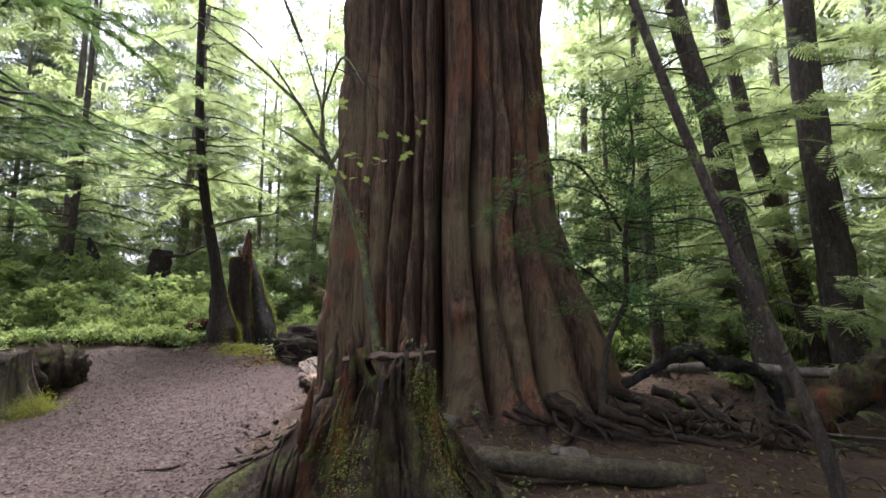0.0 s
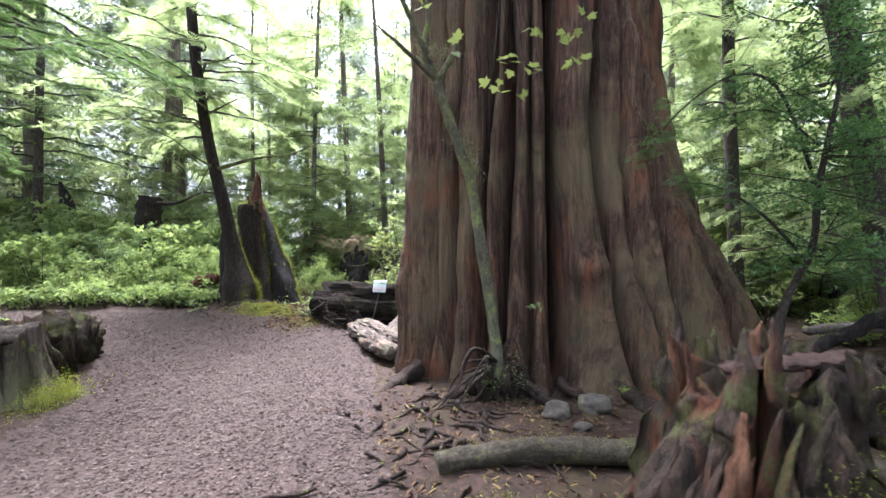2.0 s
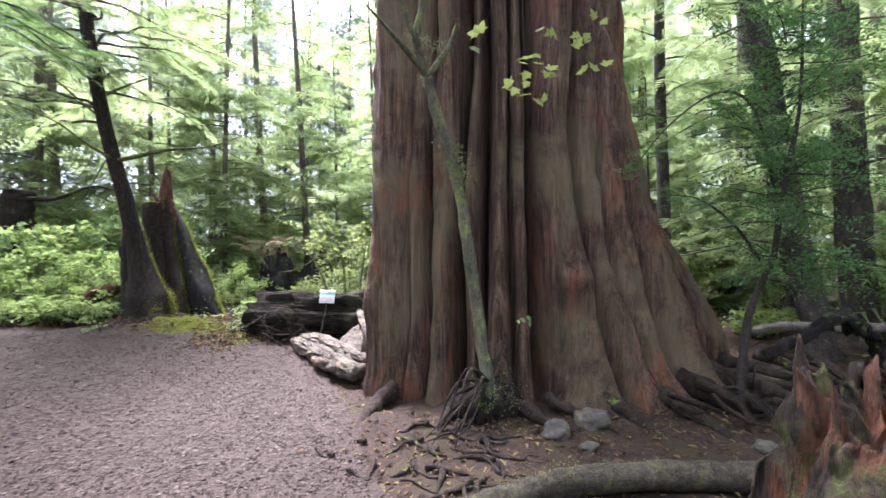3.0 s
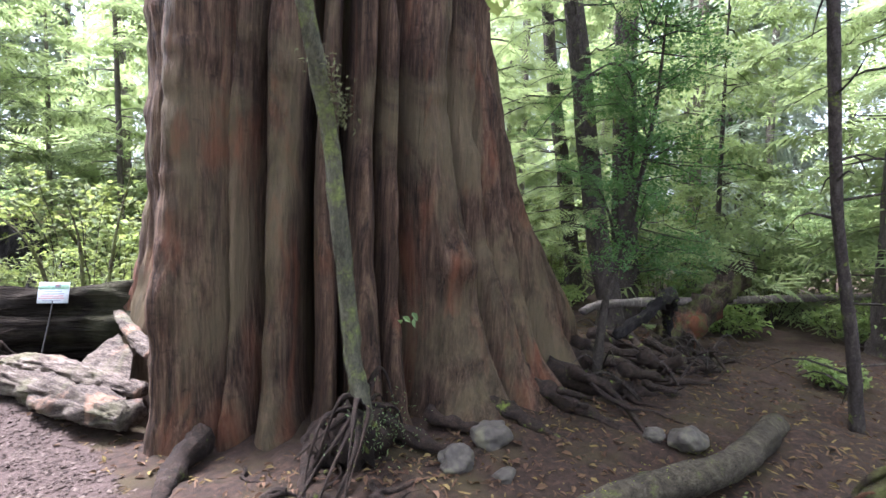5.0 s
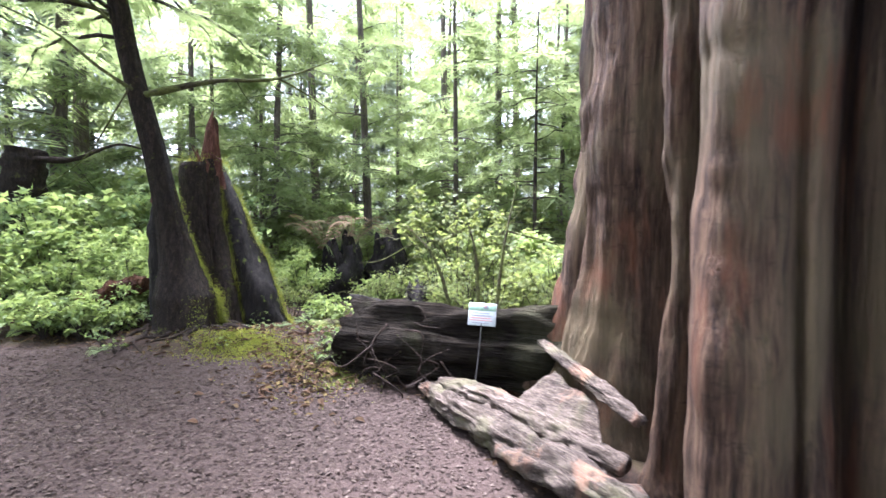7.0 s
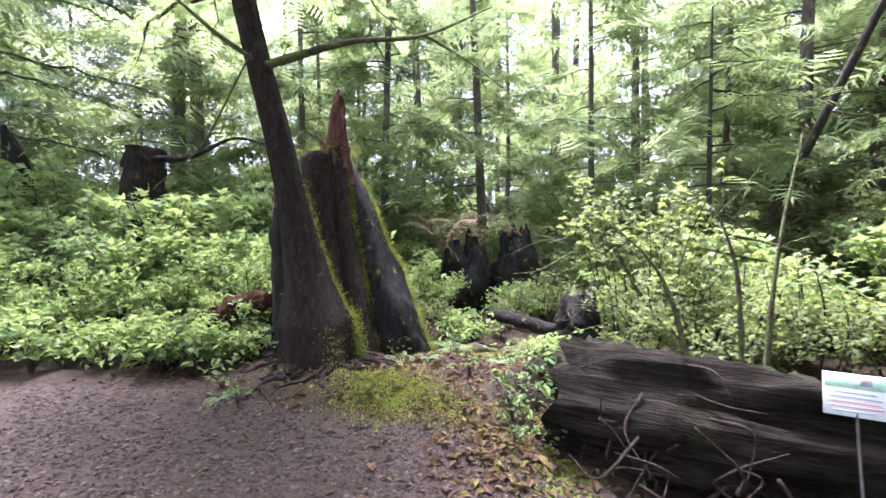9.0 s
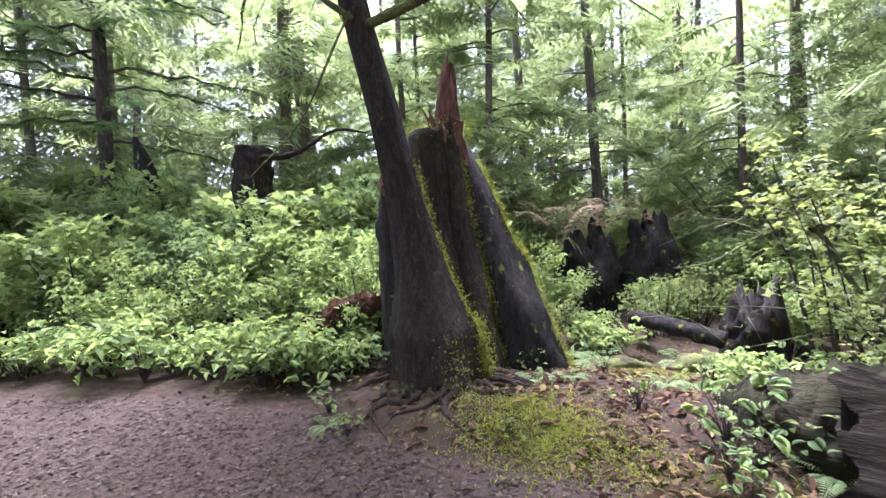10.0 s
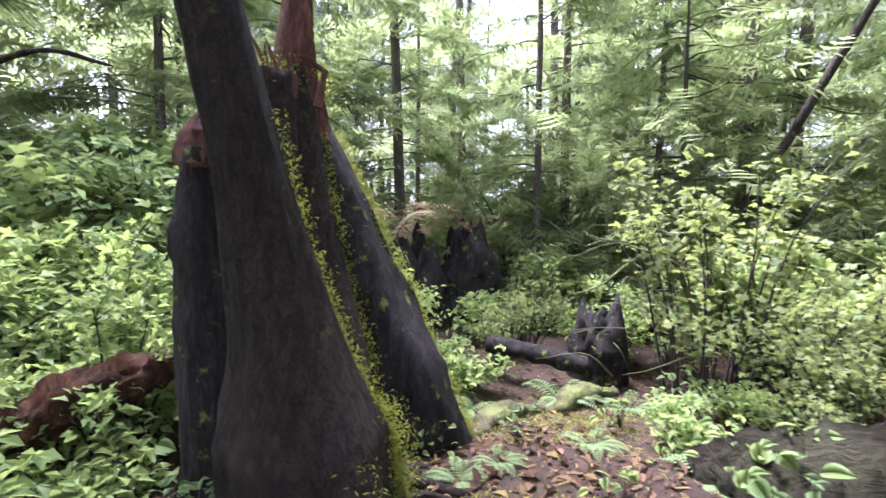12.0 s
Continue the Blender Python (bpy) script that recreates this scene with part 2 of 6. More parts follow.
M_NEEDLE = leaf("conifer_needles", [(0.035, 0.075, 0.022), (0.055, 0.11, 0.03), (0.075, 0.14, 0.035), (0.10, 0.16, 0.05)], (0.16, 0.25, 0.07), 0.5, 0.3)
# Lit copy of the needles: brightness and haze are put into its colour.
M_NEEDLE_LIT = leaf("lit_conifer_needles", [(0.10, 0.14, 0.062), (0.145, 0.19, 0.08), (0.195, 0.24, 0.10)], (0.44, 0.53, 0.22), 0.6, 0.56)
M_BUSH = leaf("shrub_leaves", [(0.082, 0.13, 0.048), (0.12, 0.178, 0.062), (0.162, 0.225, 0.078), (0.21, 0.265, 0.085)], (0.45, 0.56, 0.16), 0.4, 0.47)
M_BUSH_DEEP = leaf("deep_green_leaves", [(0.078, 0.125, 0.056), (0.115, 0.175, 0.072), (0.16, 0.225, 0.09)], (0.42, 0.54, 0.20), 0.32, 0.45)
M_YELLOW = leaf("yellow_green_leaves", [(0.058, 0.082, 0.03), (0.092, 0.12, 0.04), (0.135, 0.155, 0.05)], (0.33, 0.39, 0.10), 0.55, 0.38)
M_HOLLY = leaf("glossy_dark_leaves", [(0.03, 0.065, 0.028), (0.045, 0.09, 0.035), (0.065, 0.12, 0.045)], (0.2, 0.36, 0.08), 0.35, 0.4)
M_FERN = leaf("fern_fronds", [(0.077, 0.121, 0.056), (0.115, 0.171, 0.072), (0.154, 0.209, 0.088)], (0.410, 0.484, 0.176), 0.45)
M_DRY = leaf("dry_fronds", [(0.20, 0.14, 0.09), (0.28, 0.2, 0.13), (0.33, 0.24, 0.15)], (0.35, 0.25, 0.14), 0.8, 0.3)
M_MOSS = leaf("moss_tufts", [(0.085, 0.10, 0.014), (0.13, 0.15, 0.022), (0.19, 0.21, 0.035)], (0.42, 0.45, 0.07), 0.9, 0.4)
M_LICHEN = leaf("hanging_moss", [(0.08, 0.085, 0.04), (0.11, 0.115, 0.055), (0.15, 0.15, 0.08)], (0.25, 0.26, 0.12), 0.9, 0.3)
M_LITTER = leaf("fallen_leaves", [(0.036, 0.019, 0.012), (0.068, 0.037, 0.023), (0.108, 0.065, 0.040), (0.050, 0.029, 0.020), (0.144, 0.108, 0.040)], (0.144, 0.086, 0.043), 0.8, 0.1)
M_CHIP = leaf("wood_chips", [(0.016, 0.010, 0.008), (0.035, 0.023, 0.018), (0.054, 0.038, 0.031), (0.026, 0.016, 0.012), (0.09, 0.068, 0.055)], (0.1, 0.08, 0.07), 0.75, 0.03)


def ground_material():
    k = Nodes("forest_floor", 0.92, 0.2)
    zone = k.n.new("ShaderNodeAttribute")
    zone.attribute_name = "zone"
    sep = k.n.new("ShaderNodeSeparateColor")
    k.l.new(zone.outputs["Color"], sep.inputs[0])
    grit = k.noise(38, detail=8, rough=0.75)
    broad = k.noise(0.9, detail=5)
    gravel = k.ramp(grit, [(0.3, (0.013, 0.009, 0.007)), (0.5, (0.037, 0.025, 0.020)), (0.68, (0.072, 0.052, 0.043))])
    gravel = k.mix(k.mask(broad, 0.35, 0.65), gravel, k.mix(0.35, gravel, (0.06, 0.04, 0.034)))
    soil = k.ramp(k.noise(16, detail=8, rough=0.72), [(0.3, (0.010, 0.007, 0.005)), (0.5, (0.026, 0.016, 0.011)), (0.7, (0.058, 0.034, 0.023))])
    soil = k.mix(k.mask(k.noise(2.3, detail=6), 0.5, 0.65), soil, (0.035, 0.026, 0.012))
    moss = k.ramp(k.noise(45, detail=5), [(0.3, (0.04, 0.046, 0.01)), (0.7, (0.12, 0.13, 0.025))])
    edge = k.noise(5, detail=6, rough=0.7)
    a = k.n.new("ShaderNodeMath")
    a.operation = "ADD"
    k.l.new(sep.outputs[0], a.inputs[0])
    k.l.new(edge, a.inputs[1])
    col = k.mix(k.mask(a.outputs[0], 0.85, 1.1), soil, gravel)
    b = k.n.new("ShaderNodeMath")
    b.operation = "ADD"
    k.l.new(sep.outputs[1], b.inputs[0])
    k.l.new(k.noise(7, detail=6, rough=0.7), b.inputs[1])
    col = k.mix(k.mask(b.outputs[0], 0.95, 1.15), col, moss)
    return k.done(col, grit, 0.7, 0.025)


M_GROUND = ground_material()
k = Nodes("grey_stone", 0.85, 0.3)
M_STONE = k.done(k.mix(k.mask(k.noise(6, detail=6), 0.5, 0.62), k.ramp(k.noise(22, detail=8), [(0.3, (0.032, 0.028, 0.023)), (0.7, (0.07, 0.06, 0.048))]), (0.085, 0.078, 0.05)), k.noise(30), 0.4, 0.01)
k = Nodes("sign_panel", 0.35, 0.5)
M_SIGN = k.done(k.ramp(k.noise(40), [(0.3, (0.46, 0.52, 0.52)), (0.7, (0.55, 0.60, 0.59))]))
k = Nodes("sign_green", 0.35, 0.5)
M_SIGN_GREEN = k.done(k.ramp(k.noise(30), [(0.3, (0.22, 0.42, 0.28)), (0.7, (0.42, 0.60, 0.45))]))
k = Nodes("sign_ink", 0.5, 0.4)
M_INK = k.done((0.24, 0.26, 0.30))
k = Nodes("sign_red", 0.5, 0.4)
M_RED = k.done((0.42, 0.22, 0.21))
k = Nodes("galvanised_post", 0.5, 0.5)
k.b.inputs["Metallic"].default_value = 0.6
M_POST = k.done(k.ramp(k.noise(25), [(0.3, (0.03, 0.028, 0.025)), (0.7, (0.07, 0.065, 0.06))]))

# ---- ground ----
RIGHT = np.array([(-0.9, -6), (-1.0, 1), (-1.4, 3.2), (-1.95, 4.4), (-2.1, 5.3), (-2.3, 7.4), (-2.95, 9.5), (-3.7, 9.9), (-4.4, 10.6), (-5.9, 10.8), (-6.8, 11.3), (-8.3, 11.4), (-10.2, 11.2), (-30, 9.0)])
LEFT = np.array([(-4.6, -6), (-4.9, 2), (-5.3, 5.2), (-5.7, 6.6), (-6.6, 8.4), (-8.5, 8.8), (-12, 8.3), (-30, 6.0)])


def gap(p, line):
    """Signed distance from points (n, 2) to a polyline; positive on its left."""
    best, sign = np.full(len(p), 1e9), np.ones(len(p))
    for a, b in zip(line[:-1], line[1:]):
        d = b - a
        u = np.clip(((p - a) @ d) / (d @ d), 0, 1)
        q = p - (a + u[:, None] * d)
        dist = np.hypot(q[:, 0], q[:, 1])
        s = np.sign(d[0] * (p[:, 1] - a[1]) - d[1] * (p[:, 0] - a[0]))
        near = dist < best
        best[near], sign[near] = dist[near], s[near]
    return best * sign


def path_mask(x, y):
    p = np.stack([x, y], 1)
    return np.minimum(smooth(-0.15, 0.25, gap(p, RIGHT)), smooth(-0.15, 0.25, -gap(p, LEFT)))


def height(x, y, fine=True):
    x, y = np.atleast_1d(np.asarray(x, float)), np.atleast_1d(np.asarray(y, float))
    z = 0.0 + 0.26 * smooth(6.0, 11.5, y - 0.15 * (x + 5)) * smooth(0.0, -4.5, x) - 0.3 * smooth(12.0, 14.0, y) * smooth(-5.6, -4.4, x)
    z += 0.16 * np.exp(-(((x - 1.6) / 1.5) ** 2 + ((y - 6.0) / 0.9) ** 2)) + 0.12 * np.exp(-(((x + 6.0) / 0.8) ** 2 + ((y - 11.7) / 0.8) ** 2))
    z += 0.10 * np.exp(-(((x + 5.3) / 0.7) ** 2 + ((y - 11.1) / 0.4) ** 2)) - 0.05 * smooth(-3, -5, x) * smooth(8, 5, y)
    far = smooth(10, 40, np.hypot(x + 2, y - 8))
    z += far * 1.2 * fbm(np.stack([x * 0.03, y * 0.03, x * 0], 1), 3)
    if fine:
        m = path_mask(x, y)
        q = np.stack([x, y, x * 0], 1)
        z += (1 - m) * (0.07 * fbm(q * 1.3, 3) + 0.025 * fbm(q * 6 + 3, 2)) + m * (0.02 * fbm(q * 0.9, 2) + 0.008 * fbm(q * 9, 2))
    return z


def gz(x, y):
    return float(height(x, y)[0])


def build_ground():
    def axis(lo, hi, step, far):
        inner = np.arange(lo, hi, step)
        out, d = [], step
        while sum(out) < far:
            d *= 1.25
            out.append(d)
        c = np.cumsum(out)
        return np.concatenate([lo - c[::-1], inner, hi + c])

    xs, ys = axis(-15, 8, 0.085, 900), axis(-2, 19, 0.085, 900)
    X, Y = np.meshgrid(xs, ys)
    x, y = X.ravel(), Y.ravel()
    z = height(x, y)
    me = mesh_of("ground", np.stack([x, y, z], 1), grid_faces(len(ys), len(xs)), M_GROUND)
    m = path_mask(x, y)
    moss = np.zeros(len(x))
    for cx, cy, r, s in ((-4.95, 11.05, 0.42, 0.5), (-5.0, 11.9, 0.35, 0.3), (-4.2, 10.7, 0.4, 0.35), (-3.6, 13.0, 0.8, 0.45), (-5.9, 6.6, 0.4, 0.8), (-1.2, 3.9, 0.3, 0.5), (-2.0, 4.6, 0.25, 0.4), (-3.8, 9.9, 0.4, 0.6)):
        moss = np.maximum(moss, s * np.exp(-((x - cx) ** 2 + (y - cy) ** 2) / r ** 2))
    col = np.stack([m, moss, np.zeros(len(x)), np.ones(len(x))], 1)
    at = me.color_attributes.new("zone", "FLOAT_COLOR", "POINT")
    at.data.foreach_set("color", col.ravel())
    return tagged(new("ground", me), "brown gravel path and dark leaf-littered forest soil", "ground", kind="structure")


build_ground()

# ---- the giant cedar ----
CX, CY = 0.0, 8.2
# furrows: bearing from the front in degrees, width in degrees, depth in metres
FURROWS = [(-91, 8.0, 0.34), (-73, 4.0, 0.36), (-54, 1.6, 0.08), (-47.5, 2.2, 0.2), (-34, 3.2, 0.36), (-24, 3.0, 0.34), (-14.0, 2.0, 0.16), (-4.5, 3.6, 0.40), (13.5, 2.2, 0.22), (22, 1.5, 0.08),
           (31, 2.4, 0.2), (42, 2.6, 0.26), (53, 2.0, 0.2), (66, 3.0, 0.3), (80, 2.5, 0.22), (96, 3.2, 0.3), (112, 2.5, 0.2), (128, 3.5, 0.3), (146, 2.6, 0.2), (163, 3.2, 0.3), (178, 2.5, 0.2), (-166, 3.2, 0.3), (-150, 2.6, 0.2), (-134, 3.4, 0.3), (-112, 2.0, 0.14)]


def cedar_radius(phi, z):
    """Radius of the trunk at bearing phi (degrees from the front) and height z."""
    zz = np.maximum(z, 0)
    r = 1.82 - 0.022 * zz + 0.46 * np.exp(-zz / 0.8) * (1 - 0.9 * np.exp(-((phi + 82) / 42) ** 2))
    for at, wide, more, h in ((47, 36, 1.0, 2.3), (-124, 14, 0.35, 0.45), (-120, 17, 0.16, 9.0), (-62, 8, 0.42, 60.0), (150, 60, 0.3, 1.2)):
        d = (phi - at + 180) % 360 - 180
        r += more * np.exp(-(d / wide) ** 2) * np.exp(-zz / h)
    wob = 2.2 * vnoise(np.stack([zz * 0.45, phi * 0.02, phi * 0 + 5], 1))
    for n, (at, wide, deep) in enumerate(FURROWS):
        d = (phi - at - wob - 0.8 * np.sin(zz * 0.9 + n) + 180) % 360 - 180
        w = wide * (1 + 0.35 * np.sin(zz * 1.3 + 2 * n))
        r -= deep * (0.88 + 0.38 * np.exp(-zz / 1.6)) * (1.3 * np.exp(-np.abs(d / w) ** 1.6) + 0.9 * np.exp(-(d / (0.4 * w)) ** 2)) * (0.55 + 0.45 * smooth(0, 0.3, zz + 0.1))
    for at, wide, hz, hh, more in ((6, 5, 1.38, 0.28, 0.10), (-60, 3.5, 1.15, 0.3, 0.07), (30, 4, 0.9, 0.3, 0.08), (-60, 3, 1.5, 0.4, 0.05), (52, 24, 1.2, 0.8, 0.25)):
        d = (phi - at + 180) % 360 - 180
        r += more * np.exp(-(d / wide) ** 2 - ((zz - hz) / hh) ** 2)
    a = np.radians(phi)
    q = np.stack([np.cos(a) * 2, np.sin(a) * 2, zz * 0.25], 1)
    r += 0.06 * fbm(q * (3, 3, 5), 3) + 0.026 * fbm(q * (13, 13, 2), 3) - 0.03 * np.maximum(0, 0.35 - np.abs(fbm(q * (9, 9, 1.2) + 4, 2))) + 0.022 * fbm(np.stack([np.cos(a) * 3, np.sin(a) * 3, zz * 5], 1), 2)
    return r


def build_cedar():
    tree = thing("giant_cedar", "giant old redcedar with deeply fluted brown bark and flared base", "tree", (CX, CY, 0))
    ph = np.linspace(-180, 180, 900, endpoint=False)
    zs = np.concatenate([np.arange(-0.35, 3.2, 0.05), np.arange(3.2, 8, 0.12), np.linspace(8, 22, 24)])
    P, Z = np.meshgrid(ph, zs)
    p, z = P.ravel(), Z.ravel()
    r = cedar_radius(p, z) * np.where(z > 8, 1 - (z - 8) * 0.03, 1)
    a = np.radians(p)
    v = np.stack([np.sin(a) * r, -np.cos(a) * r, z], 1)
    f = grid_faces(len(zs), len(ph), True)
    part("trunk", (v, f[:, ::-1]), M_CEDAR, tree)
    return tree


cedar = build_cedar()


def root_line(x, y, bearing, length, r0, rise=0.0, wander=0.5, steps=9):
    """A root that creeps over the ground from (x, y)."""
    pts = []
    b = radians(bearing)
    for k in range(steps):
        u = k / (steps - 1)
        pts.append((x, y, gz(x, y) + rise * (1 - u) ** 2 + r0 * (0.3 - 0.7 * u)))
        b += rng.normal(0, wander) * 0.5
        x += math.sin(b) * length / steps
        y += math.cos(b) * length / steps
    return tube(pts, [r0, r0 * 0.8, r0 * 0.45, r0 * 0.15], 8, steps * 3, 0.55, seed=x)


for bearing, out, length, r0 in ((-52, 2.2, 1.0, 0.10), (-30, 2.1, 1.1, 0.07), (-18, 2.1, 1.3, 0.08), (-6, 2.1, 1.0, 0.06), (8, 2.3, 1.0, 0.09), (20, 2.4, 1.5, 0.1), (30, 2.6, 2.0, 0.12), (40, 2.8, 1.8, 0.11), (50, 2.9, 2.2, 0.13), (60, 2.8, 1.8, 0.12), (74, 2.6, 1.6, 0.1)):
    b = radians(bearing)
    x, y = CX + math.sin(b) * out, CY - math.cos(b) * out
    g = root_line(x, y, 180 - bearing + rng.normal(0, 18), length, r0, 0.14, 0.45)
    part("root", (g[0] - np.array((CX, CY, 0)), g[1]), M_ROOT, cedar)


# ---- foliage shapes ----
def leaf_shape(fold=0.18, wide=0.5, tip=0.35):
    """A folded, pointed leaf, 1 long, along +y."""
    v = [(0, 0, 0), (-wide * 0.5, 0.38, fold), (0, 0.42, 0), (wide * 0.5, 0.38, fold), (-wide * tip, 0.75, fold * 0.5), (wide * tip, 0.75, fold * 0.5), (0, 1, -0.1)]
    f = [(0, 2, 1), (0, 3, 2), (1, 2, 4), (3, 5, 2), (4, 2, 6), (2, 5, 6)]
    return np.array(v, float), np.array(f)


def small_leaf(fold=0.16, wide=0.52):
    """A folded pointed leaf of four faces, 1 long, along +y."""
    v = [(0, 0, 0), (-wide * 0.5, 0.45, fold), (0, 0.5, 0), (wide * 0.5, 0.45, fold), (0, 1, -0.1)]
    return np.array(v, float), np.array([(0, 2, 1), (0, 3, 2), (1, 2, 4), (2, 3, 4)])


def broad_leaf():
    """A rounded oval leaf with a folded midrib, 1 long, along +y."""
    n = 6
    rib = [(0, k / n, 0.10 * math.sin(math.pi * k / n) - 0.06 * (k / n) ** 2) for k in range(n + 1)]
    v, f = list(rib), []
    for sgn in (-1, 1):
        b = len(v)
        for k in range(1, n):
            u = k / n
            w = 0.36 * math.sin(math.pi * u ** 0.8) ** 0.7
            v.append((sgn * w, u - 0.03, rib[k][2] + 0.22 * w))
        side = [0] + [b + k for k in range(n - 1)] + [n]
        for k in range(n):
            q = [k, k + 1, side[k + 1], side[k]]
            f += [(q[0], q[1], q[2]), (q[0], q[2], q[3])] if side[k + 1] != k + 1 and side[k] != k else ([(q[0], q[1], q[2])] if side[k] == k else [(q[0], q[1], q[3])])
    return np.array(v, float), np.array(f)


def lobed_leaf():
    """A five-lobed maple-like leaf, 1 long, along +y."""
    v = [(0, 0, 0)]
    for a, r in ((-112, 0.45), (-88, 0.28), (-58, 0.62), (-36, 0.36), (-24, 0.5), (0, 0.78), (24, 0.5), (36, 0.36), (58, 0.62), (88, 0.28), (112, 0.45)):
        v.append((math.sin(radians(a)) * r, 0.22 + math.cos(radians(a)) * r, 0.10 * r * abs(math.sin(radians(a)))))
    v.append((0, 0.22, 0))
    f = [(12, k + 1, k) for k in range(1, 11)] + [(0, 12, 1), (0, 11, 12)]
    return np.array(v, float), np.array(f)


def spray_shape(n=9, droop=0.12):
    """A flat conifer twig, 1 long, along +y, with needled side twigs as slim blades."""
    v, f = [], []
    for k in range(n):
        u = (k + 0.4) / n
        ln = 0.42 * (1 - u) ** 0.75 + 0.07
        for sgn in (-1, 1):
            b = len(v)
            jit = 0.04 * math.sin(7 * k + sgn)
            y0, z0 = u * 0.95 + (0.03 if sgn > 0 else 0), -droop * u * u
            tipx, tipy = sgn * ln, y0 + ln * (0.62 + jit)
            wx, wy = 0.024 * -0.62 * sgn, 0.036
            v += [(0, y0, z0), (tipx * 0.55 - wx, tipy * 0.55 + y0 * 0.45 - wy, z0 - 0.02), (tipx * 0.55 + wx, tipy * 0.55 + y0 * 0.45 + wy, z0 - 0.02), (tipx, tipy, z0 - droop * 0.5 * ln * 2)]
            f += [(b, b + 1, b + 2), (b + 1, b + 3, b + 2)]
    b = len(v)
    v += [(-0.012, 0, 0), (0.012, 0, 0), (0, 1.0, -droop)]
    f += [(b, b + 1, b + 2)]
    return np.array(v, float), np.array(f)


LEAF, LOBED, SPRAY = leaf_shape(), lobed_leaf(), spray_shape(6)
DIAMOND = (np.array([(0, 0, 0), (-0.3, 0.5, 0.12), (0.3, 0.5, 0.12), (0, 1, -0.08)]), np.array([(0, 3, 1), (0, 2, 3)]))
TRIPLE = (np.array([(0, 0, 0), (-0.30, 0.22, 0.08), (-0.16, 0.48, 0.08), (-0.66, 0.55, 0), (0.30, 0.22, 0.08), (0.16, 0.48, 0.08), (0.66, 0.55, 0), (-0.22, 0.62, 0.08), (0.22, 0.62, 0.08), (0, 1.08, -0.06)]), np.array([(0, 2, 1), (1, 2, 3), (0, 4, 5), (4, 6, 5), (0, 8, 7), (7, 8, 9)]))
SMALL_LEAF = small_leaf()
SPRAY_FINE = spray_shape(14, 0.18)


def far_spray():
    """A coarse conifer twig for distant crowns, 1 long: eight slim drooping blades."""
    v, f = [], []
    for k in range(3):
        u = 0.1 + 0.3 * k
        ln = 0.55 * (1 - u) + 0.16
        for sgn in (-1, 1):
            b = len(v)
            v += [(0, u - 0.05, -0.1 * u * u), (0, u + 0.07, -0.1 * u * u), (sgn * ln, u + 0.55 * ln, -0.22 * ln - 0.1 * u)]
            f += [(b, b + 1, b + 2)]
    v += [(-0.04, 0.75, -0.06), (0.04, 0.75, -0.06), (0, 1.15, -0.2)]
    f += [(18, 19, 20)]
    return np.array(v, float), np.array(f)


SPRAY_FAR = far_spray()
SLIM = leaf_shape(0.05, 0.28, 0.3)


def aim(dirs, roll=0.5):
    """Frames whose y axis points along dirs and whose z axis is about up."""
    d = dirs / (np.linalg.norm(dirs, axis=1)[:, None] + 1e-9)
    side = np.cross(d, np.array((0, 0, 1.0)) + rng.normal(0, roll, (len(d), 3)) * 0.5)
    side /= np.linalg.norm(side, axis=1)[:, None] + 1e-9
    return np.stack([side, d, np.cross(side, d)], -1)


def bough(start, yaw, length, droop=0.25, rise=0.1, steps=10, dense=1.0, size=0.34, shape=SPRAY):
    """A conifer branch: wood points with radii, and the sprays that it carries."""
    u = np.linspace(0, 1, steps)
    b = yaw + 0.25 * rng.normal() * u
    p = np.stack([start[0] + np.sin(b) * u * length, start[1] + np.cos(b) * u * length, start[2] + length * (rise * u - droop * u * u)], 1)
    p[1:] += rng.normal(0, 0.012 * length, (steps - 1, 3))
    n = max(4, int(length / size * 5.5 * dense))
    w = rng.uniform(0.12, 1, n) ** 0.8
    at = np.stack([np.interp(w, u, p[:, k]) for k in range(3)], 1)
    sgn = rng.choice([-1, 1], n)
    ang = b.mean() + sgn * rng.uniform(0.4, 1.25, n)
    ln = size * rng.uniform(0.6, 1.35, n) * (1.15 - 0.5 * w)
    d = np.stack([np.sin(ang), np.cos(ang), rng.uniform(-0.55, 0.05, n)], 1)
    ends = (p[-1][None], np.array([[math.sin(b[-1]), math.cos(b[-1]), -0.3]]))
    at, d, ln = np.vstack([at, ends[0]]), np.vstack([d, ends[1]]), np.append(ln, size * 1.2)
    out = [at + 0 * d, d, ln]
    second = at + d / np.linalg.norm(d, axis=1)[:, None] * (ln * 0.55)[:, None]
    d2 = d + rng.normal(0, 0.45, d.shape)
    return p, [np.vstack([out[0], second]), np.vstack([d, d2]), np.append(ln, ln * 0.75)], shape


def foliage(sets):
    at, d, ln = (np.concatenate([s[k] for s in sets]) for k in range(3))
    return at, d, ln


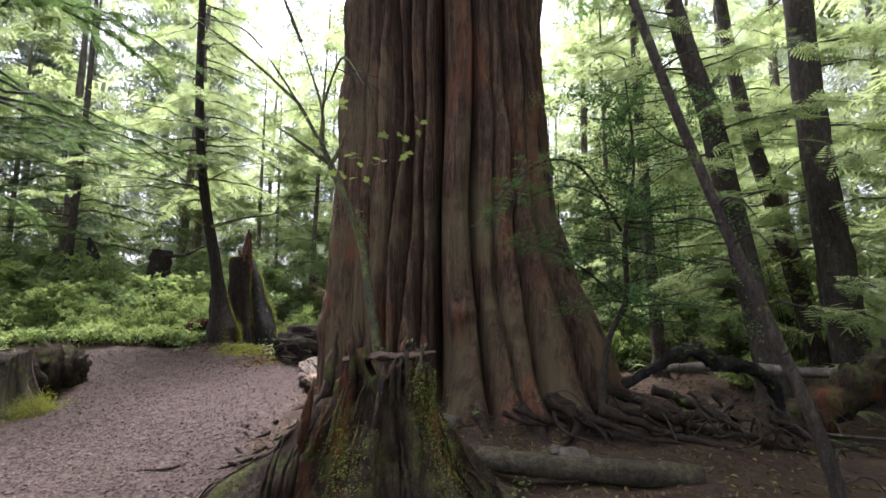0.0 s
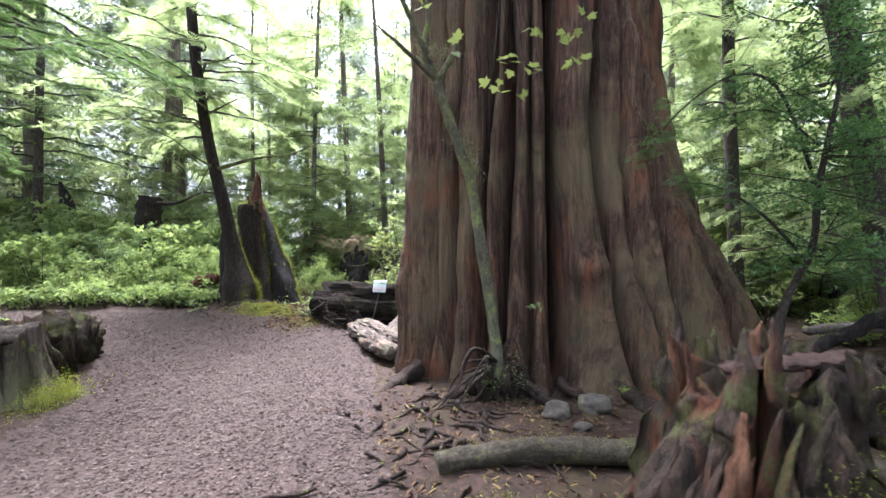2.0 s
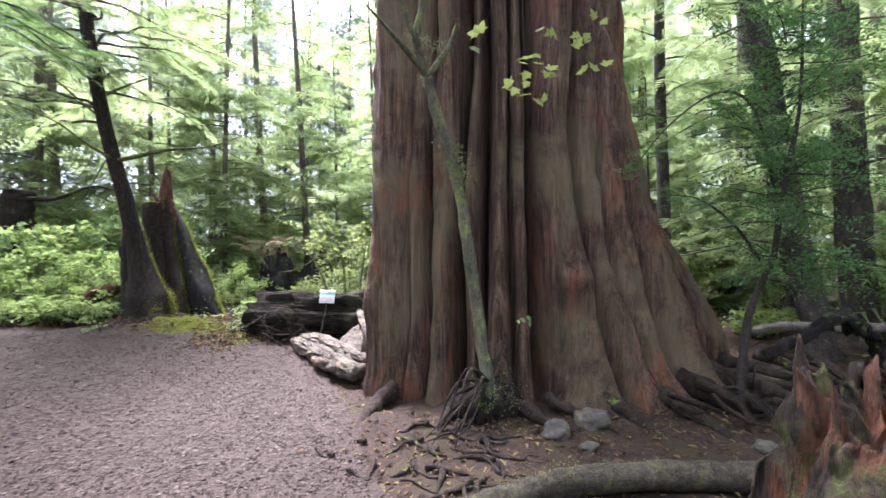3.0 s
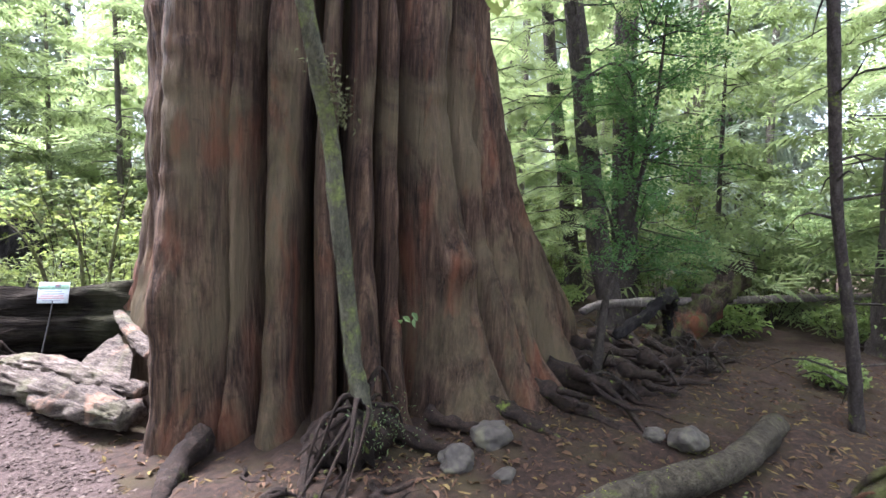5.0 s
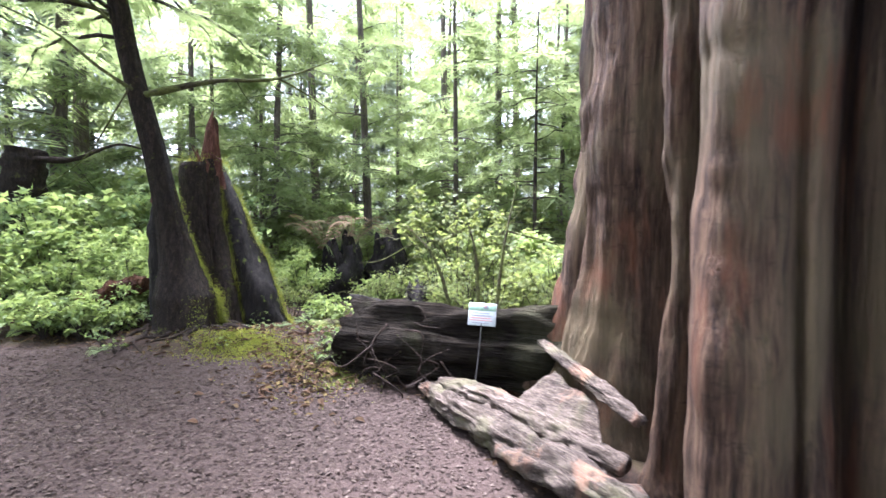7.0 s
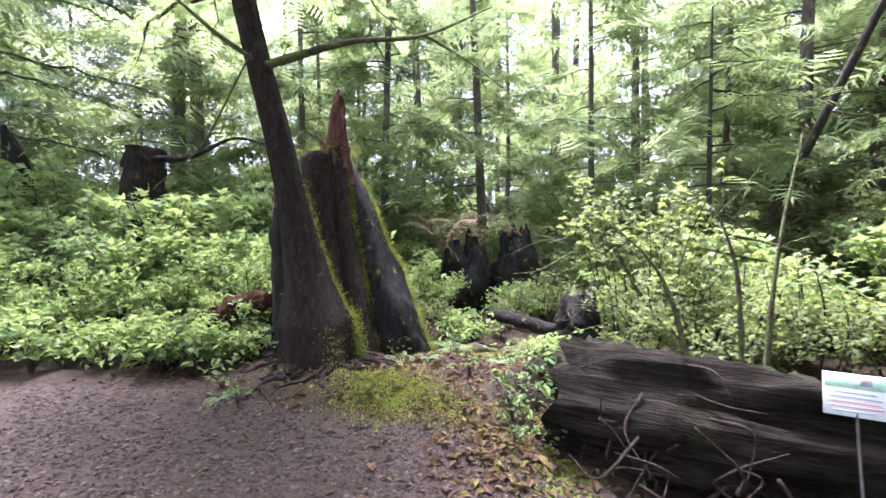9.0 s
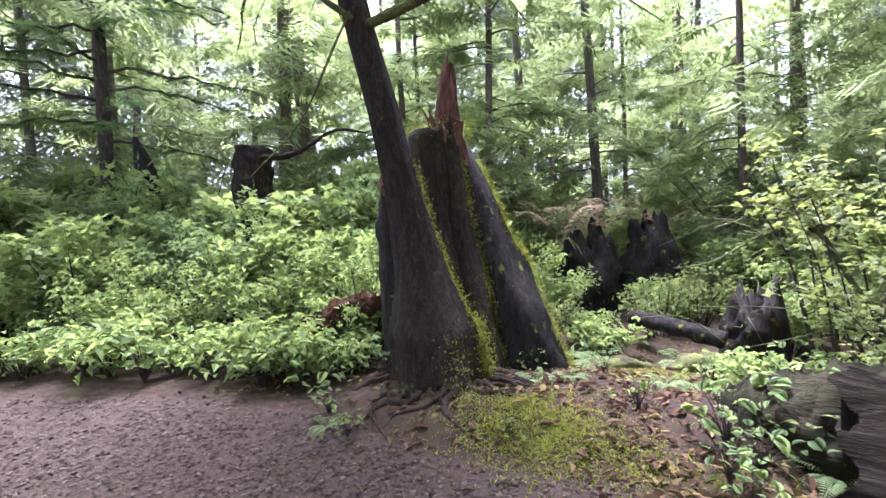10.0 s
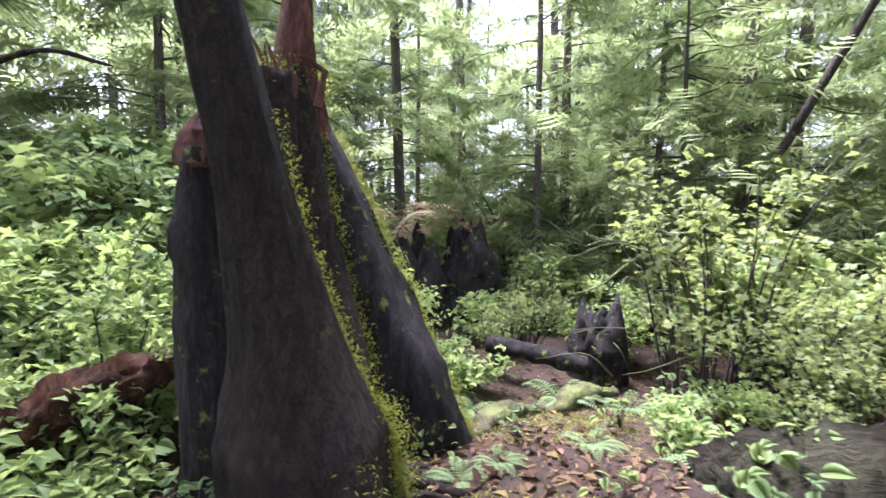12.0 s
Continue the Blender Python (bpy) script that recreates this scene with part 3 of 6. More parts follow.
def conifer_kind(tall, r0, low, count, reach, bark_m, needle_m, dense=1.0, size=0.5, droop=0.35, lean=0.0, thin_top=0.2):
    """A conifer standing at the origin, with trunk, limbs and crown as parts."""
    tree = thing("conifer", "tall forest conifer with drooping feathery green boughs", "tree", group="forest trees")
    u = np.linspace(0, 1, 24)
    bend = rng.normal(0, 0.012 * tall, 2)
    line = np.stack([bend[0] * u * u + lean * u * tall, bend[1] * np.sin(u * 3), u * tall - 0.25], 1)
    part("trunk", tube(line, [r0 * 1.5, r0 * 1.05, r0 * 0.95, r0 * 0.85, r0 * 0.7, r0 * 0.5, r0 * 0.3, 0.02], 14, 48, 0.12), bark_m, tree)
    wood, sets = [], []
    for k in range(count):
        z = low + (tall - low - 0.3) * (k / count) ** 1.45 + rng.normal(0, 0.15)
        w = np.clip(z / tall, 0, 0.99)
        if z > 9 and k % 3 == 1:
            continue
        c = np.array([np.interp(w, u, line[:, a]) for a in range(3)])
        ln = reach * (0.35 + 0.65 * min(1, (1 - w) / 0.55)) * rng.uniform(0.55, 1.15) + thin_top
        p, s, shape = bough((c[0], c[1], z), rng.uniform(0, 2 * math.pi), ln, droop * rng.uniform(0.6, 1.4), rng.uniform(-0.05, 0.25), 8, dense, size)
        wood.append(tube(p, [0.012 + 0.006 * ln, 0.01, 0.003], 3))
        sets.append(s)
    for k in range(int(low * 2)):
        z = rng.uniform(0.3 * low, low + 0.5)
        c = np.array([np.interp(z / tall, u, line[:, a]) for a in range(3)])
        a, ln = rng.uniform(0, 6.28), rng.uniform(0.3, 1.3)
        q = np.array([(0, 0, 0), (math.sin(a) * ln * 0.5, math.cos(a) * ln * 0.5, -0.02), (math.sin(a + 0.2) * ln, math.cos(a + 0.2) * ln, rng.uniform(-0.25, 0.1))])
        wood.append(tube(q + (c[0], c[1], z), [0.016, 0.01, 0.003], 4, 5))
    part("branchwork", joined(wood), bark_m, tree)
    at, d, ln = foliage(sets)
    part("crown", scatter(SPRAY_FAR, at, aim(d), ln), needle_m, tree, shade=False)
    return tree


def shrub_kind(tall, wide, leaves, shape, size, leaf_m, label, name="shrub", stems=14, base=0.25, top_heavy=0.7, wood_m=None, group="understorey shrubs"):
    """A many-stemmed leafy bush at the origin."""
    ob = thing(name, label, "shrub", group=group)
    wood, tips = [], []
    for k in range(stems):
        a, rr = rng.uniform(0, 6.28), wide * math.sqrt(rng.uniform(0.02, 1))
        h = tall * rng.uniform(0.55, 1.0) * (1 - 0.35 * (rr / wide) ** 2)
        q = smoothed([(math.sin(a) * rr * base, math.cos(a) * rr * base, -0.12), (math.sin(a) * rr * 0.55 + rng.normal(0, 0.06), math.cos(a) * rr * 0.55 + rng.normal(0, 0.06), h * 0.6), (math.sin(a) * rr, math.cos(a) * rr, h)], 8)
        wood.append(tube(q, [0.014, 0.009, 0.003], 4))
        tips.append(q)
        for _ in range(2):
            j = rng.integers(3, 7)
            e = q[j] + np.array((rng.normal(0, 0.3), rng.normal(0, 0.3), rng.uniform(0.0, 0.3))) * wide * 0.7
            tw = smoothed([q[j], (q[j] + e) / 2 + (0, 0, 0.05), e], 5)
            wood.append(tube(tw, [0.006, 0.002], 3))
            tips.append(tw)
    part("stemwork", joined(wood), wood_m or M_TWIG, ob)
    pts = np.vstack([t[len(t) // 3:] for t in tips])
    n = leaves
    at = pts[rng.integers(0, len(pts), n)] + rng.normal(0, 0.07, (n, 3)) * (1, 1, 0.8)
    keep = at[:, 2] > 0.04
    at = at[keep]
    part("foliage", scatter(shape, at, rotations(len(at), 0.5), size * rng.uniform(0.55, 1.3, len(at))), leaf_m, ob, shade=False)
    return ob


def put(kind, x, y, turn=0.0, size=1.0, tilt=(0, 0), dz=0.0, first=[]):
    """Sets a copy of a built kind on the ground; the first use moves the thing itself."""
    m = pose(x, y, gz(x, y) + dz, tilt[0], tilt[1], turn)
    if kind in first:
        ob = copy_thing(kind, m)
        ob.scale = (size, size, size)
        return ob
    first.append(kind)
    kind.matrix_basis = m
    kind.scale = (size, size, size)
    return kind


# ---- the great cedar's unseen boughs, added far overhead to shade its foot ----
def build_unseen_crown():
    wood, sets = [], []
    for k in range(46):
        z = 8.5 + 13 * (k / 46)
        p, s, _ = bough((0, 0, z), 2.4 * k + rng.normal(0, 0.3), rng.uniform(3.6, 5.6) * (1.2 - 0.022 * z), 0.3, 0.15, 10, 0.9, 0.8)
        wood.append(tube(p, [0.10, 0.06, 0.01], 6))
        sets.append(s)
    part("branchwork", joined(wood), M_CEDAR, cedar)
    at, d, ln = foliage(sets)
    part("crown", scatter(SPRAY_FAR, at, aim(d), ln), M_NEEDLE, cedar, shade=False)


build_unseen_crown()

def moss_on(points, spread, count, name="moss", parent=None, size=0.05, material=None, up=0.5):
    """Tufts of moss along a line of points."""
    p = smoothed(points, 60)
    count *= 3
    at = p[rng.integers(0, len(p), count)] + rng.normal(0, 1, (count, 3)) * spread
    return part(name, scatter(SLIM, at, rotations(count, 0.8), 0.5 * size * rng.uniform(0.5, 1.4, count)), material or M_MOSS, parent, shade=False)


# ---- the leaning mossy tree beside the path ----
def build_hemlock():
    ob = thing("leaning_conifer", "leaning dark conifer with flared mossy base beside the path", "tree")
    line = smoothed([(-5.86, 11.85, -0.05), (-5.88, 11.86, 0.5), (-5.99, 11.9, 1.25), (-6.28, 11.94, 2.6), (-6.7, 11.95, 4.5), (-7.0, 11.95, 7.0), (-7.2, 12.05, 11.0), (-7.3, 12.1, 18.0)], 150)
    seg = 72
    rows = []
    for c in line:
        z = c[2] - 0.1
        a = np.linspace(0, 2 * np.pi, seg, endpoint=False)
        r = max(0.128 - 0.005 * max(z - 3, 0), 0.02) * np.ones(seg) + min(0.16 * math.exp(-(z - 0.95) / 0.62), 0.235)
        lobes = sum(w * np.exp(-((((a - b + np.pi) % (2 * np.pi)) - np.pi) / 0.28) ** 2) for b, w in ((0.2, 0.2), (1.3, 0.12), (2.3, 0.16), (3.3, 0.2), (4.3, 0.3), (5.2, 0.26)))
        r += 1.15 * lobes * math.exp(-max(z, 0) / 0.35)
        r = np.maximum(r, 0.03)
        r *= 1 + 0.09 * fbm(np.stack([np.cos(a) * 2.6, np.sin(a) * 2.6, np.full(seg, c[2] * 1.8)], 1), 4)
        rows.append(np.stack([c[0] + np.cos(a) * r, c[1] + np.sin(a) * r, np.full(seg, c[2])], 1))
    part("trunk", (np.vstack(rows), grid_faces(len(rows), seg, True)), M_DARKBARK, ob)
    edge = [r[0] for r in rows if 0.1 < r[0, 2] < 2.3]
    moss_on(edge[::4], 0.025, 900, parent=ob, size=0.05)
    moss_on([e for e in edge if e[2] < 1.0][::3], 0.055, 900, parent=ob, size=0.05)
    foot = [r[60] for r in rows if 0.02 < r[0, 2] < 0.8]
    moss_on(foot[::3], 0.07, 300, parent=ob, size=0.045)
    for k, bearing in enumerate((92, 104, 118, 128, 140, 152, 165, 178, 190, 204, 218, 235, 252, 270, 290, 75, 55, 30)):
        a = radians(bearing)
        ln, r0 = rng.uniform(0.5, 1.3), rng.uniform(0.018, 0.045)
        part("root", root_line(-5.86 + 0.46 * math.sin(a), 11.85 + 0.46 * math.cos(a), bearing + rng.normal(0, 10), ln, 0.8 * r0, 0.03, 1.1, 11), M_ROOT, ob)
    sets, limbs, fine = [], [], []
    # bare lower branches with moss
    for q, r0 in (([(-6.42, 11.9, 3.46), (-5.6, 11.9, 3.7), (-4.77, 12.2, 3.9), (-4.0, 12.4, 4.3)], 0.042), ([(-4.77, 12.2, 3.9), (-4.35, 12.35, 3.72), (-3.85, 12.5, 3.42)], 0.016), ([(-5.3, 12.0, 3.78), (-5.2, 12.0, 3.6), (-5.05, 12.05, 3.4)], 0.01),
                  ([(-6.42, 11.9, 3.45), (-6.8, 11.65, 3.7), (-7.3, 11.6, 4.1), (-8.0, 11.5, 4.4)], 0.026), ([(-6.5, 11.9, 3.7), (-6.62, 11.65, 3.2), (-6.9, 11.55, 2.6), (-7.3, 11.4, 2.15)], 0.014), ([(-6.7, 11.95, 4.45), (-7.4, 11.75, 4.6), (-8.2, 11.7, 4.55), (-9.1, 11.7, 4.65)], 0.028), ([(-6.62, 11.95, 4.2), (-7.2, 11.5, 4.8), (-7.9, 11.3, 5.4)], 0.02), ([(-6.72, 11.95, 4.7), (-5.9, 11.9, 5.1), (-5.0, 12.0, 5.3)], 0.024)):
        part("branch", tube(q, [r0, r0 * 0.8, r0 * 0.5, 0.005], 6, 22, 0.3), M_MOSSWOOD, ob)
    for k in range(40):
        z = 5.0 + 11 * (k / 40) ** 1.3
        c = line[np.argmin(np.abs(line[:, 2] - z))]
        p, s, _ = bough((c[0], c[1], z), rng.uniform(0, 6.28), rng.uniform(1.3, 3.0) * (1 - 0.03 * z), 0.3, 0.12, 8, 0.9, 0.42)
        limbs.append(tube(p, [0.03, 0.018, 0.005], 4))
        sets.append(s)
    for z, yaw, ln in ((4.5, 4.6, 2.8), (4.8, 1.2, 2.4), (4.6, 5.4, 2.6), (5.0, 2.4, 2.2), (4.5, 3.6, 2.4), (5.3, 4.2, 3.2), (5.2, 0.4, 2.0), (4.2, 4.9, 2.2), (4.9, 3.0, 2.6), (5.6, 5.0, 3.2), (5.9, 1.8, 2.8), (6.2, 3.4, 3.0), (5.7, 2.6, 2.6), (6.4, 4.6, 3.2), (6.0, 0.9, 2.4), (4.7, 5.8, 2.6), (5.4, 6.1, 2.4)):
        p, s, _ = bough((-6.75, 11.95, z), yaw, ln, 0.26, 0.12, 10, 1.1, 0.2)
        limbs.append(tube(p, [0.03, 0.02, 0.005], 5))
        fine.append(s)
    part("branchwork", joined(limbs), M_BARK, ob)
    at, d, ln = foliage(sets)
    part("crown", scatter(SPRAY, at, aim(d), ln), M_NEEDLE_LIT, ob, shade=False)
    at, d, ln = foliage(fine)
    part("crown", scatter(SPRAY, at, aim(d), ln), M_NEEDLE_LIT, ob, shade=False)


build_hemlock()


# ---- the split dark stump behind it ----
def build_split_stump():
    ob = thing("split_stump", "tall blackened split stump with mossy edges and red broken top", "stump")
    legs = [([(-4.98, 12.72, -0.1), (-5.12, 12.82, 0.5), (-5.52, 13.1, 1.6), (-6.0, 13.35, 2.78)], [0.34, 0.29, 0.2, 0.14], M_CHAR),
            ([(-5.50, 12.55, -0.05), (-5.58, 12.62, 0.6), (-5.78, 12.85, 1.6), (-5.98, 13.08, 2.8)], [0.22, 0.15, 0.12, 0.10], M_DARKBARK),
            ([(-5.85, 12.75, -0.05), (-5.95, 12.78, 0.8), (-6.08, 12.9, 1.8), (-6.18, 13.02, 2.72)], [0.34, 0.26, 0.22, 0.2], M_DARKBARK),
            ([(-6.3, 12.3, -0.05), (-6.36, 12.33, 0.8), (-6.42, 12.38, 1.6), (-6.42, 12.4, 2.15)], [0.22, 0.17, 0.15, 0.09], M_CHAR),
            ([(-5.7, 13.4, -0.1), (-5.9, 13.4, 1.2), (-6.05, 13.3, 2.4)], [0.4, 0.28, 0.2], M_CHAR)]
    for q, r, m in legs:
        g = tube(q, r, 24, 50, 0.17, 9, seed=q[0][0], along=0.1)
        part("buttress", g, m, ob)
        rim = [ring[ring[:, 0].argmax()] for ring in g[0].reshape(50, 24, 3)][3:44:4]
        if r[0] > 0.2 and q[0][0] > -5.6:
            moss_on(rim, 0.03, 1500 if q[0][0] > -5.2 else 800, parent=ob, size=0.05)
    rows = []
    for k, z in enumerate(np.linspace(2.35, 3.42, 22)):
        a = np.linspace(0, 2 * np.pi, 22, endpoint=False)
        u = k / 21
        r = np.maximum(0.19 * (1 - 0.45 * u) * (1 - u ** 6) ** 0.5, 0.012) * (1 + 0.55 * fbm(np.stack([np.cos(a) * 2.2, np.sin(a) * 2.2, np.full(22, z * 1.3)], 1), 3))
        rows.append(np.stack([-5.98 + 0.08 * u + np.cos(a) * r, 13.1 + np.sin(a) * r * 0.6, np.full(22, z) + 0.16 * u * fbm(np.stack([np.cos(a) * 3, np.sin(a) * 3, a * 0], 1), 2)], 1))
    part("broken_spire", (np.vstack(rows), grid_faces(22, 22, True)), M_REDWOOD, ob, "splintered reddish broken top")
    shards = []
    for k in range(16):
        x, y = -6.02 + rng.normal(0, 0.16), 13.1 + rng.normal(0, 0.1)
        h = rng.uniform(0.15, 0.45)
        shards.append(tube([(x, y, 2.55), (x + rng.normal(0, 0.03), y, 2.6 + h * 0.6), (x + rng.normal(0, 0.07), y, 2.6 + h)], [0.035, 0.025, 0.004], 5))
    part("splintering", joined(shards), M_REDWOOD, ob, "splintered reddish broken top", shade=False)
    part("red_cap", tube([(-6.42, 12.4, 2.0), (-6.43, 12.42, 2.2), (-6.42, 12.42, 2.35)], [0.12, 0.1, 0.02], 9, 9, 0.6), M_REDWOOD, ob)
    moss_on([(-6.35, 13.0, 2.72), (-6.0, 13.05, 2.78), (-5.75, 13.25, 2.78)], 0.07, 500, parent=ob, size=0.05)


build_split_stump()

# ---- nurse log, driftwood and sign ----
def build_nurse_log():
    ob = thing("fallen_log", "huge dark rotting fallen log with ridged grain", "log")
    n, seg = 90, 110
    rows = []
    for k in range(n):
        u = k / (n - 1)
        c = np.array((-3.5, 10.48, 0.33)) * (1 - u) + np.array((-1.25, 9.18, 0.44)) * u
        a = np.linspace(0, 2 * np.pi, seg, endpoint=False)
        r = 0.50 + 0.04 * math.sin(u * 9) - 0.03 * u
        ragged = 0.10 * (1 - smooth(0, 0.12, u))
        d = 0.09 * fbm(np.stack([np.cos(a) * 5, np.sin(a) * 5, np.full(seg, u * 2.2)], 1), 4) + 0.03 * np.sin(a * 9 + 3 * u + 2 * np.sin(u * 7)) + 0.045 * np.abs(fbm(np.stack([np.cos(a) * 11 + 3, np.sin(a) * 11, np.full(seg, u * 3 + 9)], 1), 3)) - 0.02
        r = np.maximum(r + d + ragged * np.sin(a * 7 + 2) - 0.24 * np.exp(-((a - 3.95) / 0.5) ** 2) * smooth(0.05, 0.3, u) + 0.07 * np.exp(-((a - 2.75) / 0.3) ** 2) + 0.09 * np.exp(-((a - 2.15) / 0.35) ** 2) - 0.24 * np.exp(-((a - 1.0) / 0.6) ** 2), 0.05)
        along = ragged * 2.0 * fbm(np.stack([np.cos(a) * 3, np.sin(a) * 3, a * 0], 1), 2)
        side = np.array((0.499, 0.866, 0))
        rows.append(c + np.outer(np.cos(a) * r * 0.95, side) + np.outer(np.sin(a) * r * 1.12, (0, 0, 1)) + np.outer(along, (-0.866, 0.5, 0)))
    v, f = np.vstack(rows), grid_faces(n, seg, True).tolist()
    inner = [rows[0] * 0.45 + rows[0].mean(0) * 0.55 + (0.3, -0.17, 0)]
    b = len(v)
    v = np.vstack([v] + inner)
    part("log_body", (v[:b], f), M_LOG, ob)
    # The hollow's inner dark is put into the cap's near-black colour.
    end = np.vstack([v[:seg], v[b:]])
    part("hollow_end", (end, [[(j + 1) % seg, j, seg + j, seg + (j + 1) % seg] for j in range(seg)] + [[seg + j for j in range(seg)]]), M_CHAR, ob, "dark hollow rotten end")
    flank = tube([(-3.52, 11.9, 0.10), (-3.40, 11.5, 0.22), (-3.1, 11.1, 0.3), (-2.5, 10.6, 0.3), (-1.5, 10.0, 0.3)], [0.2, 0.34, 0.40, 0.40, 0.36], 40, 60, 0.24, 20, 1.05, seed=4.2, along=0.12)
    part("rear_flank", flank, M_LOG, ob, "dark crumbling back of the log")
    for _ in range(60):
        a, u = rng.uniform(1.0, 3.0), rng.uniform(0, 0.2)
        p0 = np.array((-3.4 + 2.5 * u, 10.42 - 1.44 * u, 0.3)) + rng.normal(0, 0.2, 3) + np.array((-0.1, -0.42, 0.1))
        p1 = p0 + (rng.normal(0, 0.3), rng.normal(-0.1, 0.2), rng.uniform(-0.5, 0.35))
        p1[2] = max(p1[2], 0.08)
        part("root_fibre", tube([p0, (p0 + p1) / 2 + rng.normal(0, 0.08, 3), p1], [0.012, 0.008, 0.003], 5, 9), M_ROOT, ob)
    settle(ob, pose(-2.5, 9.9, 0.0, 0, 0, -30))


build_nurse_log()


def build_driftwood():
    ob = thing("weathered_wood", "pale weathered driftwood slab with split grain lying beside the path", "wood")

    def beam(name, q, r, rough=0.35, flat=0.7):
        part(name, tube(q, r, 40, 60, rough, 22, flat, seed=r[0] * 90, along=0.07), M_DRIFT, ob)

    beam("beam", [(-3.0, 9.5, 0.24), (-2.75, 8.9, 0.22), (-2.45, 8.2, 0.2), (-2.1, 7.45, 0.18)], [0.06, 0.13, 0.15, 0.16, 0.13], 0.5)
    beam("upper_beam", [(-1.95, 9.3, 0.74), (-1.95, 8.7, 0.68), (-1.93, 8.1, 0.62), (-1.9, 7.75, 0.56)], [0.03, 0.06, 0.07, 0.05], 0.3)
    beam("inner_beam", [(-2.85, 9.4, 0.3), (-2.55, 8.9, 0.33), (-2.25, 8.3, 0.3), (-1.95, 7.8, 0.25)], [0.07, 0.12, 0.11, 0.08])
    n, m = 30, 26
    rows = []
    for k in range(n):
        u = k / (n - 1)
        for j in range(m):
            w = j / (m - 1)
            a = np.array((-2.75, 9.0, 0.22)) * (1 - w) + np.array((-2.1, 7.75, 0.22)) * w
            b = np.array((-2.0, 8.75, 0.6)) * (1 - w) + np.array((-1.98, 8.1, 0.56)) * w
            rows.append(a * (1 - u) + b * u + np.array((0, 0, -0.10 * math.sin(u * math.pi) - 0.02)))
    top = np.array(rows)
    top[:, 2] += 0.05 * fbm(top * (4, 4, 1), 4) + 0.02 * fbm(top * 14, 2)
    low = top - (0, 0, 0.05)
    f = grid_faces(n, m).tolist()
    g = [[x + n * m for x in q[::-1]] for q in f]
    rim = [k * m for k in range(n)] + [(n - 1) * m + j for j in range(1, m)] + [k * m + m - 1 for k in range(n - 2, -1, -1)] + [j for j in range(m - 2, 0, -1)]
    side = [[rim[i], rim[(i + 1) % len(rim)], rim[(i + 1) % len(rim)] + n * m, rim[i] + n * m] for i in range(len(rim))]
    part("web", (np.vstack([top, low]), f + g + side), M_DRIFT, ob)
    settle(ob, pose(-2.4, 8.4, 0.0, 0, 0, -66))


build_driftwood()


def block(size, at=(0, 0, 0), bevel=0.002):
    bm = bmesh.new()
    bmesh.ops.create_cube(bm, size=1)
    bmesh.ops.scale(bm, vec=size, verts=bm.verts)
    bmesh.ops.bevel(bm, geom=bm.edges[:], offset=bevel, segments=1, affect="EDGES")
    v = np.array([q.co[:] for q in bm.verts]) + at
    f = [[q.index for q in face.verts] for face in bm.faces]
    bm.free()
    return v, f


def build_sign():
    ob = thing("notice_sign", "small white and green notice board on a thin metal post", "sign")
    ob.matrix_basis = pose(-2.46, 9.385, 0.94, -14, 0, -29)
    part("board", block((0.27, 0.008, 0.215)), M_SIGN, ob)
    part("banner", block((0.262, 0.003, 0.07), (0, -0.0068, 0.068), 0.0005), M_SIGN_GREEN, ob)
    part("emblem", block((0.05, 0.003, 0.042), (0.035, -0.0085, 0.072), 0.0005), M_INK, ob)
    part("emblem_mark", block((0.028, 0.003, 0.02), (0.03, -0.0105, 0.078), 0.0005), M_RED, ob)
    for k, (w, m) in enumerate(((0.17, M_INK), (0.21, M_INK), (0.2, M_RED), (0.22, M_RED), (0.16, M_INK))):
        part("text_line", block((w, 0.002, 0.009), (-0.01, -0.0062, 0.012 - 0.023 * k), 0.0003), m, ob)
    part("post", tube([(0, 0.012, 0.05), (0, -0.02, -0.3), (0, -0.12, -0.86)], [0.007, 0.007], 8, 6), M_POST, ob)


build_sign()

